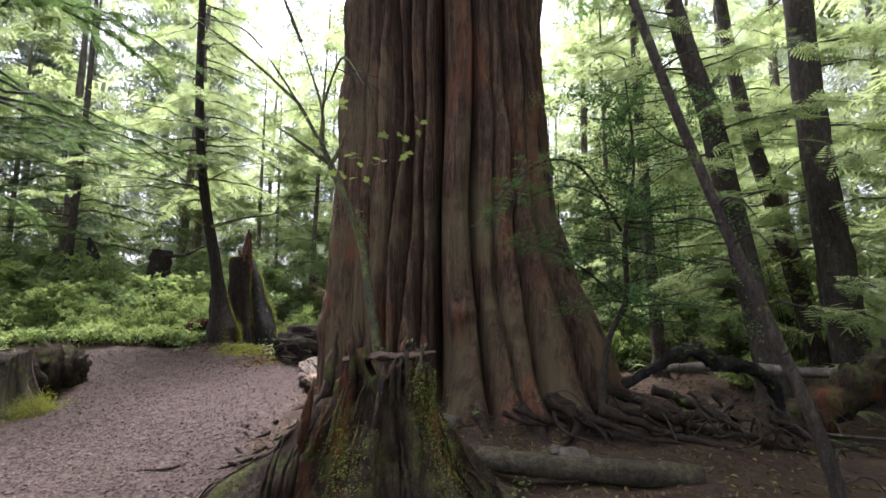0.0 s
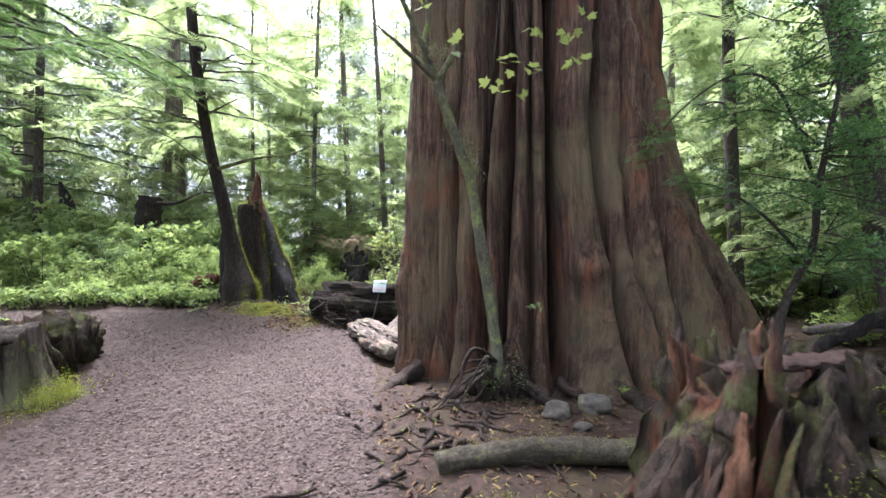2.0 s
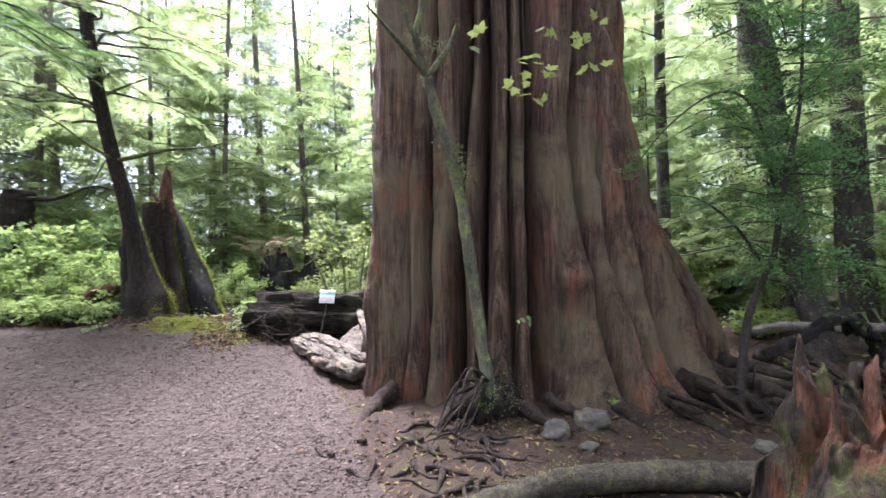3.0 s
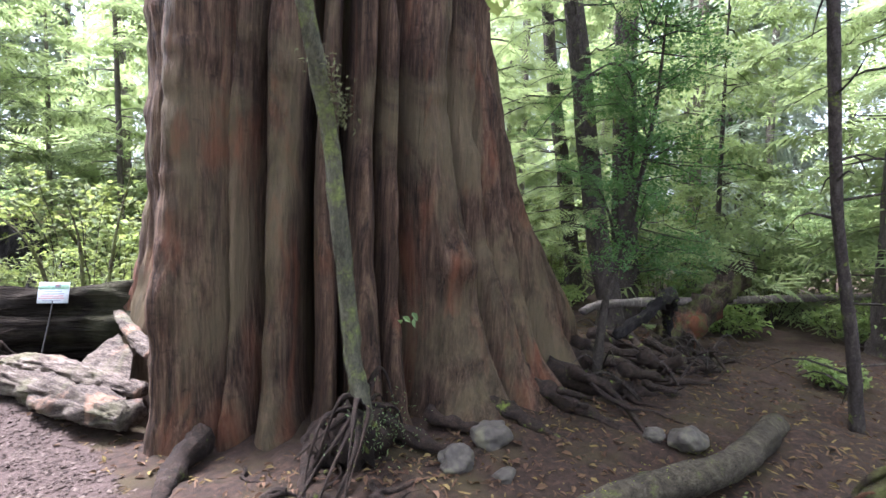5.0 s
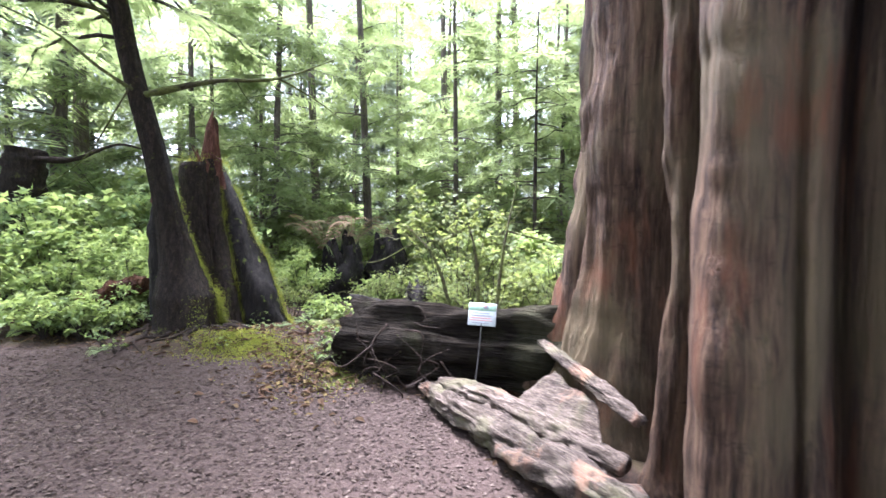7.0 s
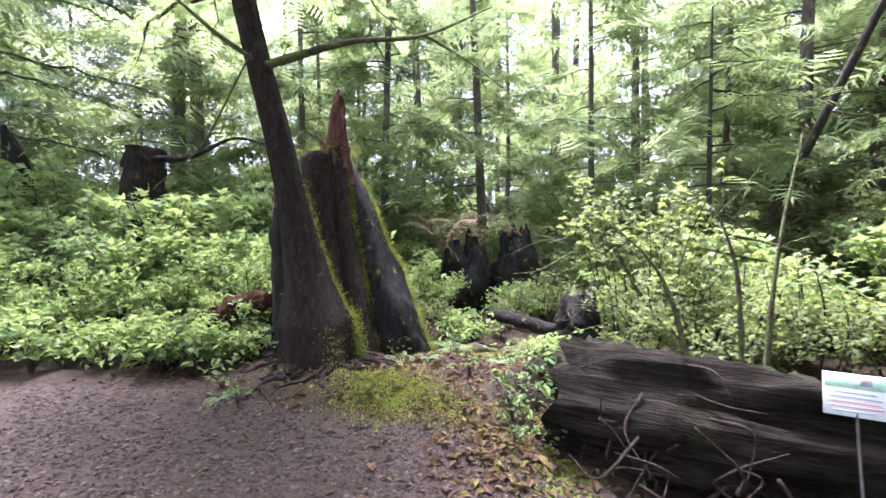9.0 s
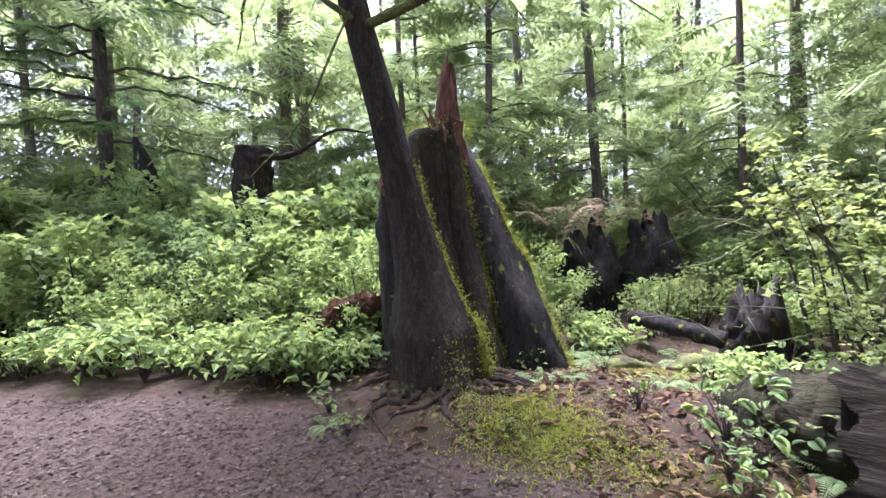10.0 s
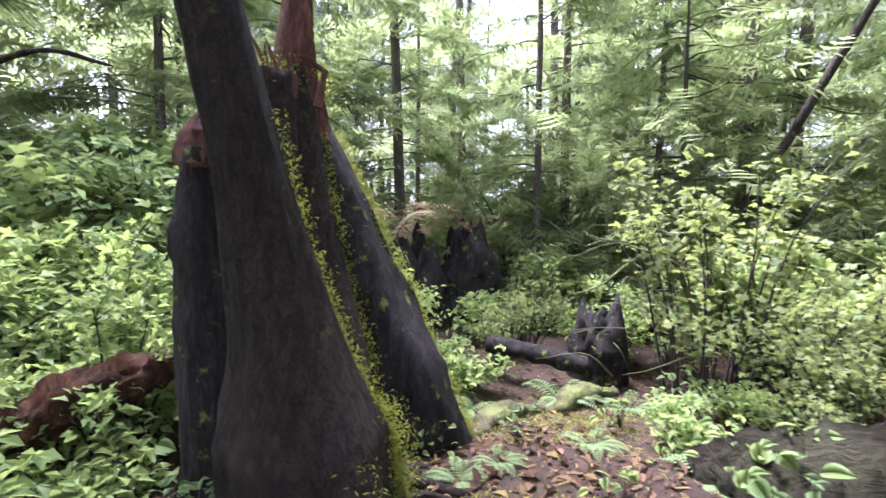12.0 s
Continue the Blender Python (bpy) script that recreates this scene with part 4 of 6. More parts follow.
# ---- the mossy stump in front ----
def build_front_stump():
    ob = thing("mossy_stump", "rotten mossy stump with orange broken wood and flared roots", "stump")
    seg, zs = 120, np.concatenate([np.linspace(-0.25, 1.05, 46), np.linspace(1.07, 1.22, 6)])
    rows = []
    for z in zs:
        a = np.linspace(0, 2 * np.pi, seg, endpoint=False)
        zz = max(z, 0)
        r = 0.23 + 0.6 * math.exp(-zz / 0.4) - 0.02 * zz
        lob = sum(w * np.exp(-((((a - b + np.pi) % (2 * np.pi)) - np.pi) / s) ** 2) for b, w, s in ((3.4, 0.42, 0.42), (3.5, 0.45, 0.2), (4.5, 0.2, 0.2), (5.5, 0.22, 0.25), (0.4, 0.3, 0.25), (1.5, 0.25, 0.3), (2.5, 0.3, 0.2)))
        r = r + lob * math.exp(-(zz / 0.72) ** 2) * 0.9
        q = np.stack([np.cos(a) * 2, np.sin(a) * 2, np.full(seg, z * 1.2)], 1)
        r = r * (1 + 0.14 * fbm(q * 1.6, 3)) + 0.085 * fbm(q * (7, 7, 2.2), 3) - 0.05 * np.maximum(0, 0.3 - np.abs(fbm(q * (5, 5, 1.0) + 6, 2))) + 0.014 * fbm(q * (22, 22, 9), 2)
        x, y = -0.40 + np.cos(a) * r, 3.0 + np.sin(a) * r
        top = np.full(seg, z)
        if z > 0.9:
            top = z + (z - 0.9) * (0.4 * fbm(np.stack([np.cos(a) * 3.5, np.sin(a) * 3.5, a * 0], 1), 3) - 0.35 * np.exp(-((a - 3.3) / 0.6) ** 2) - 0.25)
        rows.append(np.stack([x, y, top], 1))
    v, f = np.vstack(rows), grid_faces(len(zs), seg, True).tolist()
    b = len(v)
    for sc, dz in ((0.8, -0.05), (0.45, -0.14)):
        c = rows[-1].mean(0)
        v = np.vstack([v, c + (rows[-1] - c) * (sc, sc, 0.6) + (0, 0, dz)])
    base = (len(zs) - 1) * seg
    for ring in range(2):
        lo = base if ring == 0 else b
        hi = b + ring * seg
        f += [[lo + j, lo + (j + 1) % seg, hi + (j + 1) % seg, hi + j] for j in range(seg)]
    f.append([b + seg + j for j in range(seg)])
    part("stump_body", (v, f), M_ROT, ob)
    for k in range(22):
        j = rng.integers(0, seg)
        x, y, z = rows[-1][j]
        h = rng.uniform(0.03, 0.11) * (1.5 if x < -0.55 else 0.8)
        part("splinter", tube([(x, y, z - 0.18), (x + rng.normal(0, 0.01), y, z), (x + rng.normal(0, 0.03), y, z + h)], [0.035, 0.03, 0.004], 6, 9, 0.6, 9, 0.6, seed=k * 2.3), M_ORANGE if k % 8 == 1 else M_ROT, ob)
    for k in range(90):
        j, top = rng.integers(0, seg), rng.uniform(0.35, 1.12)
        low, line = max(top - rng.uniform(0.2, 0.55), 0.02), []
        for z in np.linspace(low, top, 6):
            row = rows[int(np.argmin(np.abs(zs - z)))]
            c = row[:, :2].mean(0)
            q = c + (row[j, :2] - c) * (1.0 + 0.05 * (z - low))
            line.append((q[0], q[1], z + rng.normal(0, 0.01)))
        w = rng.uniform(0.008, 0.026)
        part("bark_strip", tube(line, [w * 0.5, w, w * 0.9, 0.004], 7, 16, 0.7, 9, 0.6, seed=k * 1.7), M_ORANGE if k % 7 == 3 else M_ROT, ob)
    for k in range(26):
        u = rng.uniform(0, 1)
        x, y, z = -1.35 + 0.75 * u + rng.normal(0, 0.04), 2.75 - 0.05 * u + rng.normal(0, 0.06), 0.12 + 0.85 * u ** 1.2
        h = rng.uniform(0.12, 0.3)
        part("splinter", tube([(x, y, z - 0.1), (x + 0.04, y, z + h * 0.4), (x + 0.09, y, z + h)], [0.028, 0.02, 0.003], 6, 7, 0.5, 9, 0.5, seed=k), M_ORANGE if k % 3 == 1 else M_ROT, ob)
    for q in ([(-0.72, 2.74, 1.0), (-0.68, 2.72, 1.2), (-0.66, 2.73, 1.36)], [(-0.2, 2.8, 0.98), (-0.17, 2.78, 1.15), (-0.16, 2.8, 1.25)]):
        part("splinter", tube(q, [0.06, 0.045, 0.01], 8, 14, 0.6, 9, 0.6, seed=q[0][0] * 9), M_ROT, ob)
    part("orange_splinter", tube([(-0.82, 2.66, 0.72), (-0.78, 2.6, 0.95), (-0.75, 2.62, 1.12)], [0.05, 0.045, 0.01], 7, 12, 0.6, 9, 0.5), M_ORANGE, ob)
    moss_on([(-0.55, 2.45, 0.95), (-0.5, 2.35, 0.6), (-0.45, 2.2, 0.3)], 0.07, 500, parent=ob, size=0.02)
    moss_on([(-0.18, 2.68, 1.15), (-0.08, 2.6, 0.85), (0.05, 2.5, 0.5)], 0.05, 500, parent=ob, size=0.02)
    slab = thing("bark_slab", "flat reddish slab of broken bark on the stump", "bark")
    g = tube([(-0.29, 0, 0), (-0.1, 0.01, 0.006), (0.1, -0.01, 0), (0.28, 0.01, 0.012)], [0.045, 0.06, 0.055, 0.02], 14, 40, 0.45, 14, 0.32, seed=3.3)
    part("slab", g, M_SLAB, slab)
    slab.matrix_basis = pose(-0.36, 2.88, 1.2, 6, -3, 8)


build_front_stump()


def build_ground_log():
    ob = thing("fallen_log", "slim grey-green fallen log lying across the soil", "log")
    q = [(-1.62, 4.5, 0.08), (-0.9, 4.62, 0.1), (0.0, 4.45, 0.12), (0.9, 4.15, 0.12), (2.15, 4.12, 0.06)]
    part("log_body", tube(q, [0.08, 0.095, 0.1, 0.1, 0.1], 18, 60, 0.16, 8), M_LOGWOOD, ob)
    moss_on([(-1.6, 4.5, 0.18), (-0.9, 4.62, 0.22), (0.0, 4.45, 0.21), (0.9, 4.15, 0.21)], 0.03, 120, parent=ob, size=0.03)


build_ground_log()


def build_cut_stump():
    ob = thing("old_stump", "weathered grey cut stump with mossy foot beside the path", "stump")
    seg, zs = 120, np.linspace(-0.2, 0.78, 30)
    rows = []
    for z in zs:
        a = np.linspace(0, 2 * np.pi, seg, endpoint=False)
        q = np.stack([np.cos(a) * 2, np.sin(a) * 2, np.full(seg, z * 0.6)], 1)
        r = 0.40 + 0.16 * math.exp(-max(z, 0) / 0.2) + 0.09 * fbm(q * 1.5, 3) + 0.06 * fbm(q * (8, 8, 1.2), 3) - 0.05 * np.abs(fbm(q * (5, 5, 0.6) + 9, 2))
        rows.append(np.stack([-6.25 + np.cos(a) * r, 6.2 + np.sin(a) * r, np.full(seg, z) + (0.05 * np.sin(3 * a) if z > 0.7 else 0)], 1))
    v, f = np.vstack(rows), grid_faces(len(zs), seg, True).tolist()
    f.append([(len(zs) - 1) * seg + j for j in range(seg)])
    part("stump_body", (v, f), M_GREYSTUMP, ob)
    moss_on([(-5.62, 5.95, 0.08), (-5.6, 6.3, 0.1), (-5.75, 6.6, 0.05)], 0.08, 900, parent=ob, size=0.05)
    log = thing("fallen_log", "rounded dark rotten log end behind the cut stump", "log")
    part("log_body", tube([(-6.5, 6.6, 0.28), (-6.6, 7.3, 0.33), (-6.75, 8.0, 0.28), (-6.85, 8.3, 0.2)], [0.34, 0.38, 0.34, 0.15], 44, 60, 0.5, 16), M_ROT, log)


build_cut_stump()


# ---- stems and small trees round the cedar ----
def build_maple_stem():
    ob = thing("vine_maple", "slim mossy grey maple stem leaning against the great trunk", "tree")
    stem = [(-0.86, 6.02, -0.05), (-0.9, 6.02, 0.35), (-0.93, 6.12, 0.73), (-1.05, 6.1, 1.5), (-1.2, 6.05, 2.33), (-1.45, 5.9, 3.0), (-1.57, 5.79, 3.31)]
    part("stem", tube(stem, [0.085, 0.07, 0.062, 0.058, 0.052, 0.05], 12, 60, 0.22), M_STEM, ob)
    for q, r in (([(-1.57, 5.79, 3.31), (-1.68, 5.72, 3.6), (-1.66, 5.6, 4.0), (-1.9, 5.4, 4.8)], 0.036), ([(-1.57, 5.79, 3.31), (-1.42, 5.68, 3.5), (-1.35, 5.6, 3.72)], 0.034), ([(-1.57, 5.79, 3.31), (-1.85, 5.6, 3.5), (-2.15, 5.4, 3.68)], 0.03), ([(-1.62, 5.75, 3.45), (-1.95, 5.5, 4.05), (-2.3, 5.2, 4.6)], 0.026), ([(-1.66, 5.6, 4.0), (-1.4, 5.2, 4.3), (-1.2, 4.9, 4.3), (-0.95, 4.75, 3.9)], 0.016), ([(-1.9, 5.5, 4.0), (-2.5, 5.2, 4.5), (-3.1, 5.0, 4.9)], 0.02), ([(-2.3, 5.2, 4.6), (-2.7, 5.4, 5.0), (-3.3, 5.5, 5.2)], 0.014), ([(-1.9, 5.4, 4.8), (-2.2, 5.1, 5.6), (-2.6, 4.9, 6.5)], 0.02)):
        part("branch", tube(q, [r, r * 0.8, 0.006], 8, 22, 0.3), M_STEM, ob)
    twigs, leaves = [], []
    for x, y, z in ((-0.91, 4.83, 2.83), (-1.19, 4.69, 2.88), (-1.41, 4.77, 3.2), (-1.1, 4.75, 3.1), (-0.75, 4.95, 3.1), (-0.55, 4.95, 3.35), (-0.8, 4.9, 3.4), (-0.45, 4.9, 3.15), (-1.65, 4.9, 3.6), (-0.3, 5.0, 3.55), (-1.2, 4.8, 3.7), (-0.95, 4.85, 3.05)):
        twigs.append(tube([(-1.1 + rng.normal(0, 0.1), 4.85, 4.15), ((x - 1.0) / 2, 4.9, (z + 4.2) / 2 + 0.1), (x, y, z)], [0.005, 0.003, 0.0015], 4, 10))
        for k in range(3):
            leaves.append((x + rng.normal(0, 0.05), y + rng.normal(0, 0.05), z + rng.normal(0, 0.03)))
    part("twigwork", joined(twigs), M_TWIG, ob)
    at = np.array(leaves)
    part("foliage", scatter(LOBED, at, rotations(len(at), 0.45), rng.uniform(0.07, 0.12, len(at))), M_YELLOW, ob, shade=False)
    moss_on([(-1.35, 5.95, 2.75), (-1.25, 5.95, 2.6), (-1.15, 5.95, 2.4)], 0.05, 110, "hanging_moss", ob, 0.08, M_LICHEN)
    moss_on([(-1.57, 5.75, 3.3), (-1.7, 5.7, 3.6), (-1.42, 5.68, 3.5)], 0.04, 100, "hanging_moss", ob, 0.07, M_LICHEN)
    for k in range(17):
        a = rng.uniform(-2.6, 0.9)
        q = [(-0.9, 6.05, 0.4), (-0.9 + 0.3 * math.sin(a), 6.0 + 0.25 * math.cos(a) - 0.2, 0.38 + rng.normal(0, 0.08)), (-0.9 + 0.65 * math.sin(a), 5.85 + 0.5 * math.cos(a) - 0.2, 0.02)]
        q = [np.array(p) + rng.normal(0, 0.08, 3) * (j > 0) for j, p in enumerate(q)]
        part("root", tube(q, [0.022, 0.012, 0.004], 6, 16, 1.0, seed=k), M_ROOT, ob)
    mound = tube([(-1.25, 6.2, 0.1), (-0.95, 6.05, 0.18), (-0.6, 6.1, 0.1)], [0.08, 0.19, 0.08], 16, 24, 0.8, 14)
    part("root_mound", mound, M_ROOT, ob)
    moss_on([(-1.1, 5.85, 0.3), (-0.9, 5.8, 0.36), (-0.7, 5.85, 0.25)], 0.12, 90, parent=ob, size=0.05, material=M_BUSH_DEEP)


build_maple_stem()


def build_evergreen():
    ob = thing("evergreen_sapling", "small dark glossy-leaved evergreen with crooked stem beside the cedar", "tree")
    part("stem", tube([(1.86, 5.68, 0.0), (1.87, 5.65, 0.57), (1.95, 5.62, 1.1), (2.15, 5.55, 1.6), (2.1, 5.4, 2.3), (2.2, 5.3, 3.2), (2.1, 5.2, 4.2)], [0.05, 0.045, 0.035, 0.03, 0.02, 0.008], 8, 50, 0.3), M_TWIG, ob)
    tips, wood = [], []
    arms = [([(2.06, 5.62, 1.6), (1.6, 5.5, 1.95), (1.1, 5.42, 2.2), (0.7, 5.43, 2.25)], 0.018), ([(2.1, 5.5, 2.4), (1.6, 5.3, 3.1), (1.15, 5.28, 3.21), (0.7, 5.4, 2.9), (0.45, 5.6, 2.5)], 0.018), ([(2.1, 5.4, 2.6), (1.5, 5.3, 2.9), (0.9, 5.4, 2.8)], 0.012)]
    for q, r in arms:
        part("branch", tube(q, [r, r * 0.7, 0.004], 6, 24, 0.2), M_TWIG, ob)
    for k in range(70):
        z = rng.uniform(1.25, 4.2)
        a, ln = rng.uniform(0, 6.28), rng.uniform(0.35, 1.5) * (1.1 - 0.15 * abs(z - 2.4))
        c = np.array((2.15, 5.4, z))
        e = c + (math.sin(a) * ln * 1.05, math.cos(a) * ln * 0.6 - 0.1, rng.uniform(-0.25, 0.35))
        q = smoothed([c, (c + e) / 2 + rng.normal(0, 0.06, 3), e], 8)
        wood.append(tube(q, [0.009, 0.003], 4))
        tips.append(q[2:])
    part("twigwork", joined(wood), M_TWIG, ob)
    pts = np.vstack(tips)
    n = 12000
    at = pts[rng.integers(0, len(pts), n)] + rng.normal(0, 0.06, (n, 3))
    part("foliage", scatter(DIAMOND, at, rotations(n, 0.6), rng.uniform(0.025, 0.055, n)), M_HOLLY, ob, shade=False)
    fringe = np.vstack([smoothed(q, 40)[14:] for q, _ in arms])
    m = 420
    at = fringe[rng.integers(0, len(fringe), m)] + rng.normal(0, 0.06, (m, 3))
    part("twig_sprays", scatter(SPRAY, at, rotations(m, 0.4), rng.uniform(0.06, 0.16, m)), M_HOLLY, ob, shade=False)


build_evergreen()


def stem_tree(name, label, q, r, material=M_BARK, arms=0, needle=None, size=0.4):
    ob = thing(name, label, "tree")
    line = smoothed(q, 50)
    part("trunk", tube(line, r, 16, 0, 0.12, 9, seed=q[0][0]), material, ob)
    sets, wood = [], []
    for k in range(arms):
        i = rng.integers(16, 49)
        p, s, _ = bough(line[i], rng.uniform(0, 6.28), rng.uniform(1.0, 2.4), 0.3, 0.1, 8, 0.9, size)
        wood.append(tube(p, [0.022, 0.014, 0.004], 4))
        sets.append(s)
    for k in range(14):
        i = rng.integers(4, 30)
        a, ln = rng.uniform(0, 6.28), rng.uniform(0.25, 0.9)
        wood.append(tube(line[i] + np.array([(0, 0, 0), (math.sin(a) * ln * 0.6, math.cos(a) * ln * 0.6, 0.05), (math.sin(a) * ln, math.cos(a) * ln, rng.uniform(-0.2, 0.2))]), [0.014, 0.009, 0.003], 4, 6))
    part("branchwork", joined(wood), material, ob)
    if arms:
        at, d, ln = foliage(sets)
        part("crown", scatter(SPRAY_FINE if size < 0.3 else SPRAY, at, aim(d), ln), needle or M_NEEDLE_LIT, ob, shade=False)
    return ob


stem_tree("conifer", "straight brown conifer trunk rising from tangled roots", [(4.85, 6.95, -0.2), (4.85, 7.0, 0.4), (4.85, 7.3, 1.6), (4.55, 7.6, 4.6), (4.15, 7.7, 6.5), (3.6, 7.8, 10), (3.3, 7.9, 17)], [0.36, 0.22, 0.2, 0.19, 0.17, 0.14, 0.10, 0.04], M_BARK, 34)
stem_tree("leaning_sapling", "thin dark sapling leaning over the soil", [(2.98, 3.64, -0.1), (2.82, 3.69, 0.63), (2.4, 3.83, 1.97), (1.85, 3.9, 3.7), (1.3, 4.0, 6.0), (1.0, 4.0, 9.0)], [0.06, 0.048, 0.044, 0.04, 0.03, 0.01], M_BARK, 0)
stem_tree("conifer", "thick brown conifer trunk with peeling bark", [(6.55, 7.5, -0.2), (6.5, 7.5, 0.6), (6.35, 7.55, 3), (6.2, 7.6, 7), (6.1, 7.6, 18)], [0.4, 0.27, 0.25, 0.23, 0.2, 0.1], M_BARK, 30)
stem_tree("conifer", "leaning brown conifer with a split orange scar", [(7.4, 9.2, -0.2), (7.3, 9.2, 0.8), (6.9, 9.3, 3), (6.2, 9.5, 7), (5.6, 9.6, 16)], [0.32, 0.2, 0.18, 0.16, 0.12, 0.05], M_BARK, 28)
stem_tree("conifer", "slender upright conifer behind the great cedar", [(4.4, 9.6, -0.2), (4.35, 9.6, 1), (4.2, 9.6, 5), (4.1, 9.6, 14)], [0.2, 0.13, 0.12, 0.1, 0.03], M_BARK, 26, M_NEEDLE_LIT)

stem_tree("conifer", "dark conifer trunk standing beside the level dead log", [(6.5, 3.5, -0.2), (6.45, 3.5, 0.6), (6.35, 3.5, 3), (6.2, 3.45, 8), (6.1, 3.4, 16)], [0.4, 0.27, 0.25, 0.22, 0.16, 0.05], M_BARK, 22)

# ---- right: snag, dead logs, roots, rocks ----
def single(name, label, category, geo, material, shade=True, group=""):
    ob = new(name, mesh_of(name, geo[0], geo[1], material, shade))
    return tagged(ob, label, category, group)


single("broken_snag", "dark leaning broken snag with a splintered end", "log", tube([(4.05, 5.85, -0.1), (4.4, 5.7, 0.25), (4.95, 5.42, 0.75), (5.4, 5.2, 1.15), (5.6, 5.12, 1.3)], [0.32, 0.24, 0.19, 0.17, 0.07], 18, 44, 0.5, 10), M_ROT)
single("fallen_log", "thin pale dead log lying level among the roots", "log", tube([(2.9, 6.45, 0.62), (3.64, 6.41, 0.66), (5.2, 5.4, 0.7), (7.3, 4.4, 0.7), (9.5, 3.4, 0.66)], [0.05, 0.065, 0.065, 0.06, 0.05], 12, 60, 0.2), M_BARK_PALE)
single("dead_log", "black twisted dead log arching over the roots", "log", tube([(2.1, 5.6, 0.55), (2.45, 5.35, 0.85), (2.75, 5.3, 1.0), (3.1, 5.4, 0.85), (3.5, 5.6, 0.8), (3.9, 5.7, 0.6), (4.1, 5.75, 0.1)], [0.04, 0.06, 0.085, 0.07, 0.06, 0.04], 14, 44, 0.8, 14), M_CHAR)
for k, (x, y, ln, b, r0) in enumerate(((1.2, 5.6, 1.6, 95, 0.09), (1.7, 5.3, 1.8, 80, 0.11), (0.75, 5.45, 1.2, 120, 0.05), (2.2, 5.3, 1.6, 110, 0.12), (2.0, 6.0, 1.9, 75, 0.13), (2.5, 5.0, 1.5, 60, 0.09), (3.0, 5.6, 1.6, 130, 0.1), (2.7, 6.2, 1.8, 100, 0.14), (3.4, 5.0, 1.4, 90, 0.08), (1.5, 5.0, 1.4, 70, 0.06), (3.6, 6.3, 1.5, 140, 0.12), (0.6, 5.2, 1.3, 100, 0.045))):
    single("root", "gnarled dark exposed root over the soil", "root", root_line(x, y, b, ln, 0.6 * r0, 0.28, 0.8), M_ROOT, group="exposed roots")
for k in range(30):
    x, y = rng.uniform(1.2, 4.2), rng.uniform(4.9, 6.5)
    single("thin_root", "thin tangled root over the dark soil", "root", root_line(x, y, rng.uniform(0, 360), rng.uniform(0.5, 1.2), rng.uniform(0.015, 0.04), rng.uniform(0.05, 0.3), 1.2), M_ROOT, group="tangled roots")
for k in range(34):
    x, y = rng.uniform(1.3, 4.2), rng.uniform(4.9, 6.4)
    a, ln = rng.uniform(0, 6.28), rng.uniform(0.3, 0.9)
    z = gz(x, y)
    single("dead_twig", "thin dead twig lying among the roots", "twig", tube([(x, y, z + 0.02), (x + math.sin(a) * ln * 0.5, y + math.cos(a) * ln * 0.5, z + rng.uniform(0.1, 0.4)), (x + math.sin(a) * ln, y + math.cos(a) * ln, z + rng.uniform(0.0, 0.35))], [0.012, 0.009, 0.003], 5, 10, 0.2), M_TWIG, group="dead twigs")
# root chips at the path's edge
for k in range(54):
    x, y = rng.normal(-1.5, 0.42), rng.normal(5.2, 0.5)
    single("surface_root", "flat worn root piece at the edge of the path", "root", root_line(x, y, rng.uniform(60, 300), rng.uniform(0.25, 0.8), rng.uniform(0.008, 0.026), 0.03, 1.2, 7), M_ROOT, group="worn roots")


def stone(x, y, r, tall, label):
    bm = bmesh.new()
    bmesh.ops.create_icosphere(bm, subdivisions=4, radius=1)
    v = np.array([q.co[:] for q in bm.verts])
    f = [[q.index for q in face.verts] for face in bm.faces]
    bm.free()
    v *= (1 + 0.38 * fbm(v * 1.0 + x * 5, 3) + 0.03 * fbm(v * 6, 2))[:, None]
    v = v * (r * 0.85, r * 0.65, tall * 0.9) + (x, y, gz(x, y) + tall * 0.2)
    return single("stone", label, "stone", (v, f), M_STONE, group="loose stones")


stone(-0.43, 5.55, 0.17, 0.11, "rounded grey stone on the soil before the cedar")
stone(-0.04, 5.56, 0.19, 0.13, "rounded grey stone on the soil before the cedar")
stone(1.2, 4.52, 0.18, 0.12, "grey stone beside the fallen log")
stone(1.08, 4.75, 0.12, 0.07, "grey stone beside the fallen log")
stone(-0.3, 5.2, 0.09, 0.05, "small grey stone half sunk in soil")

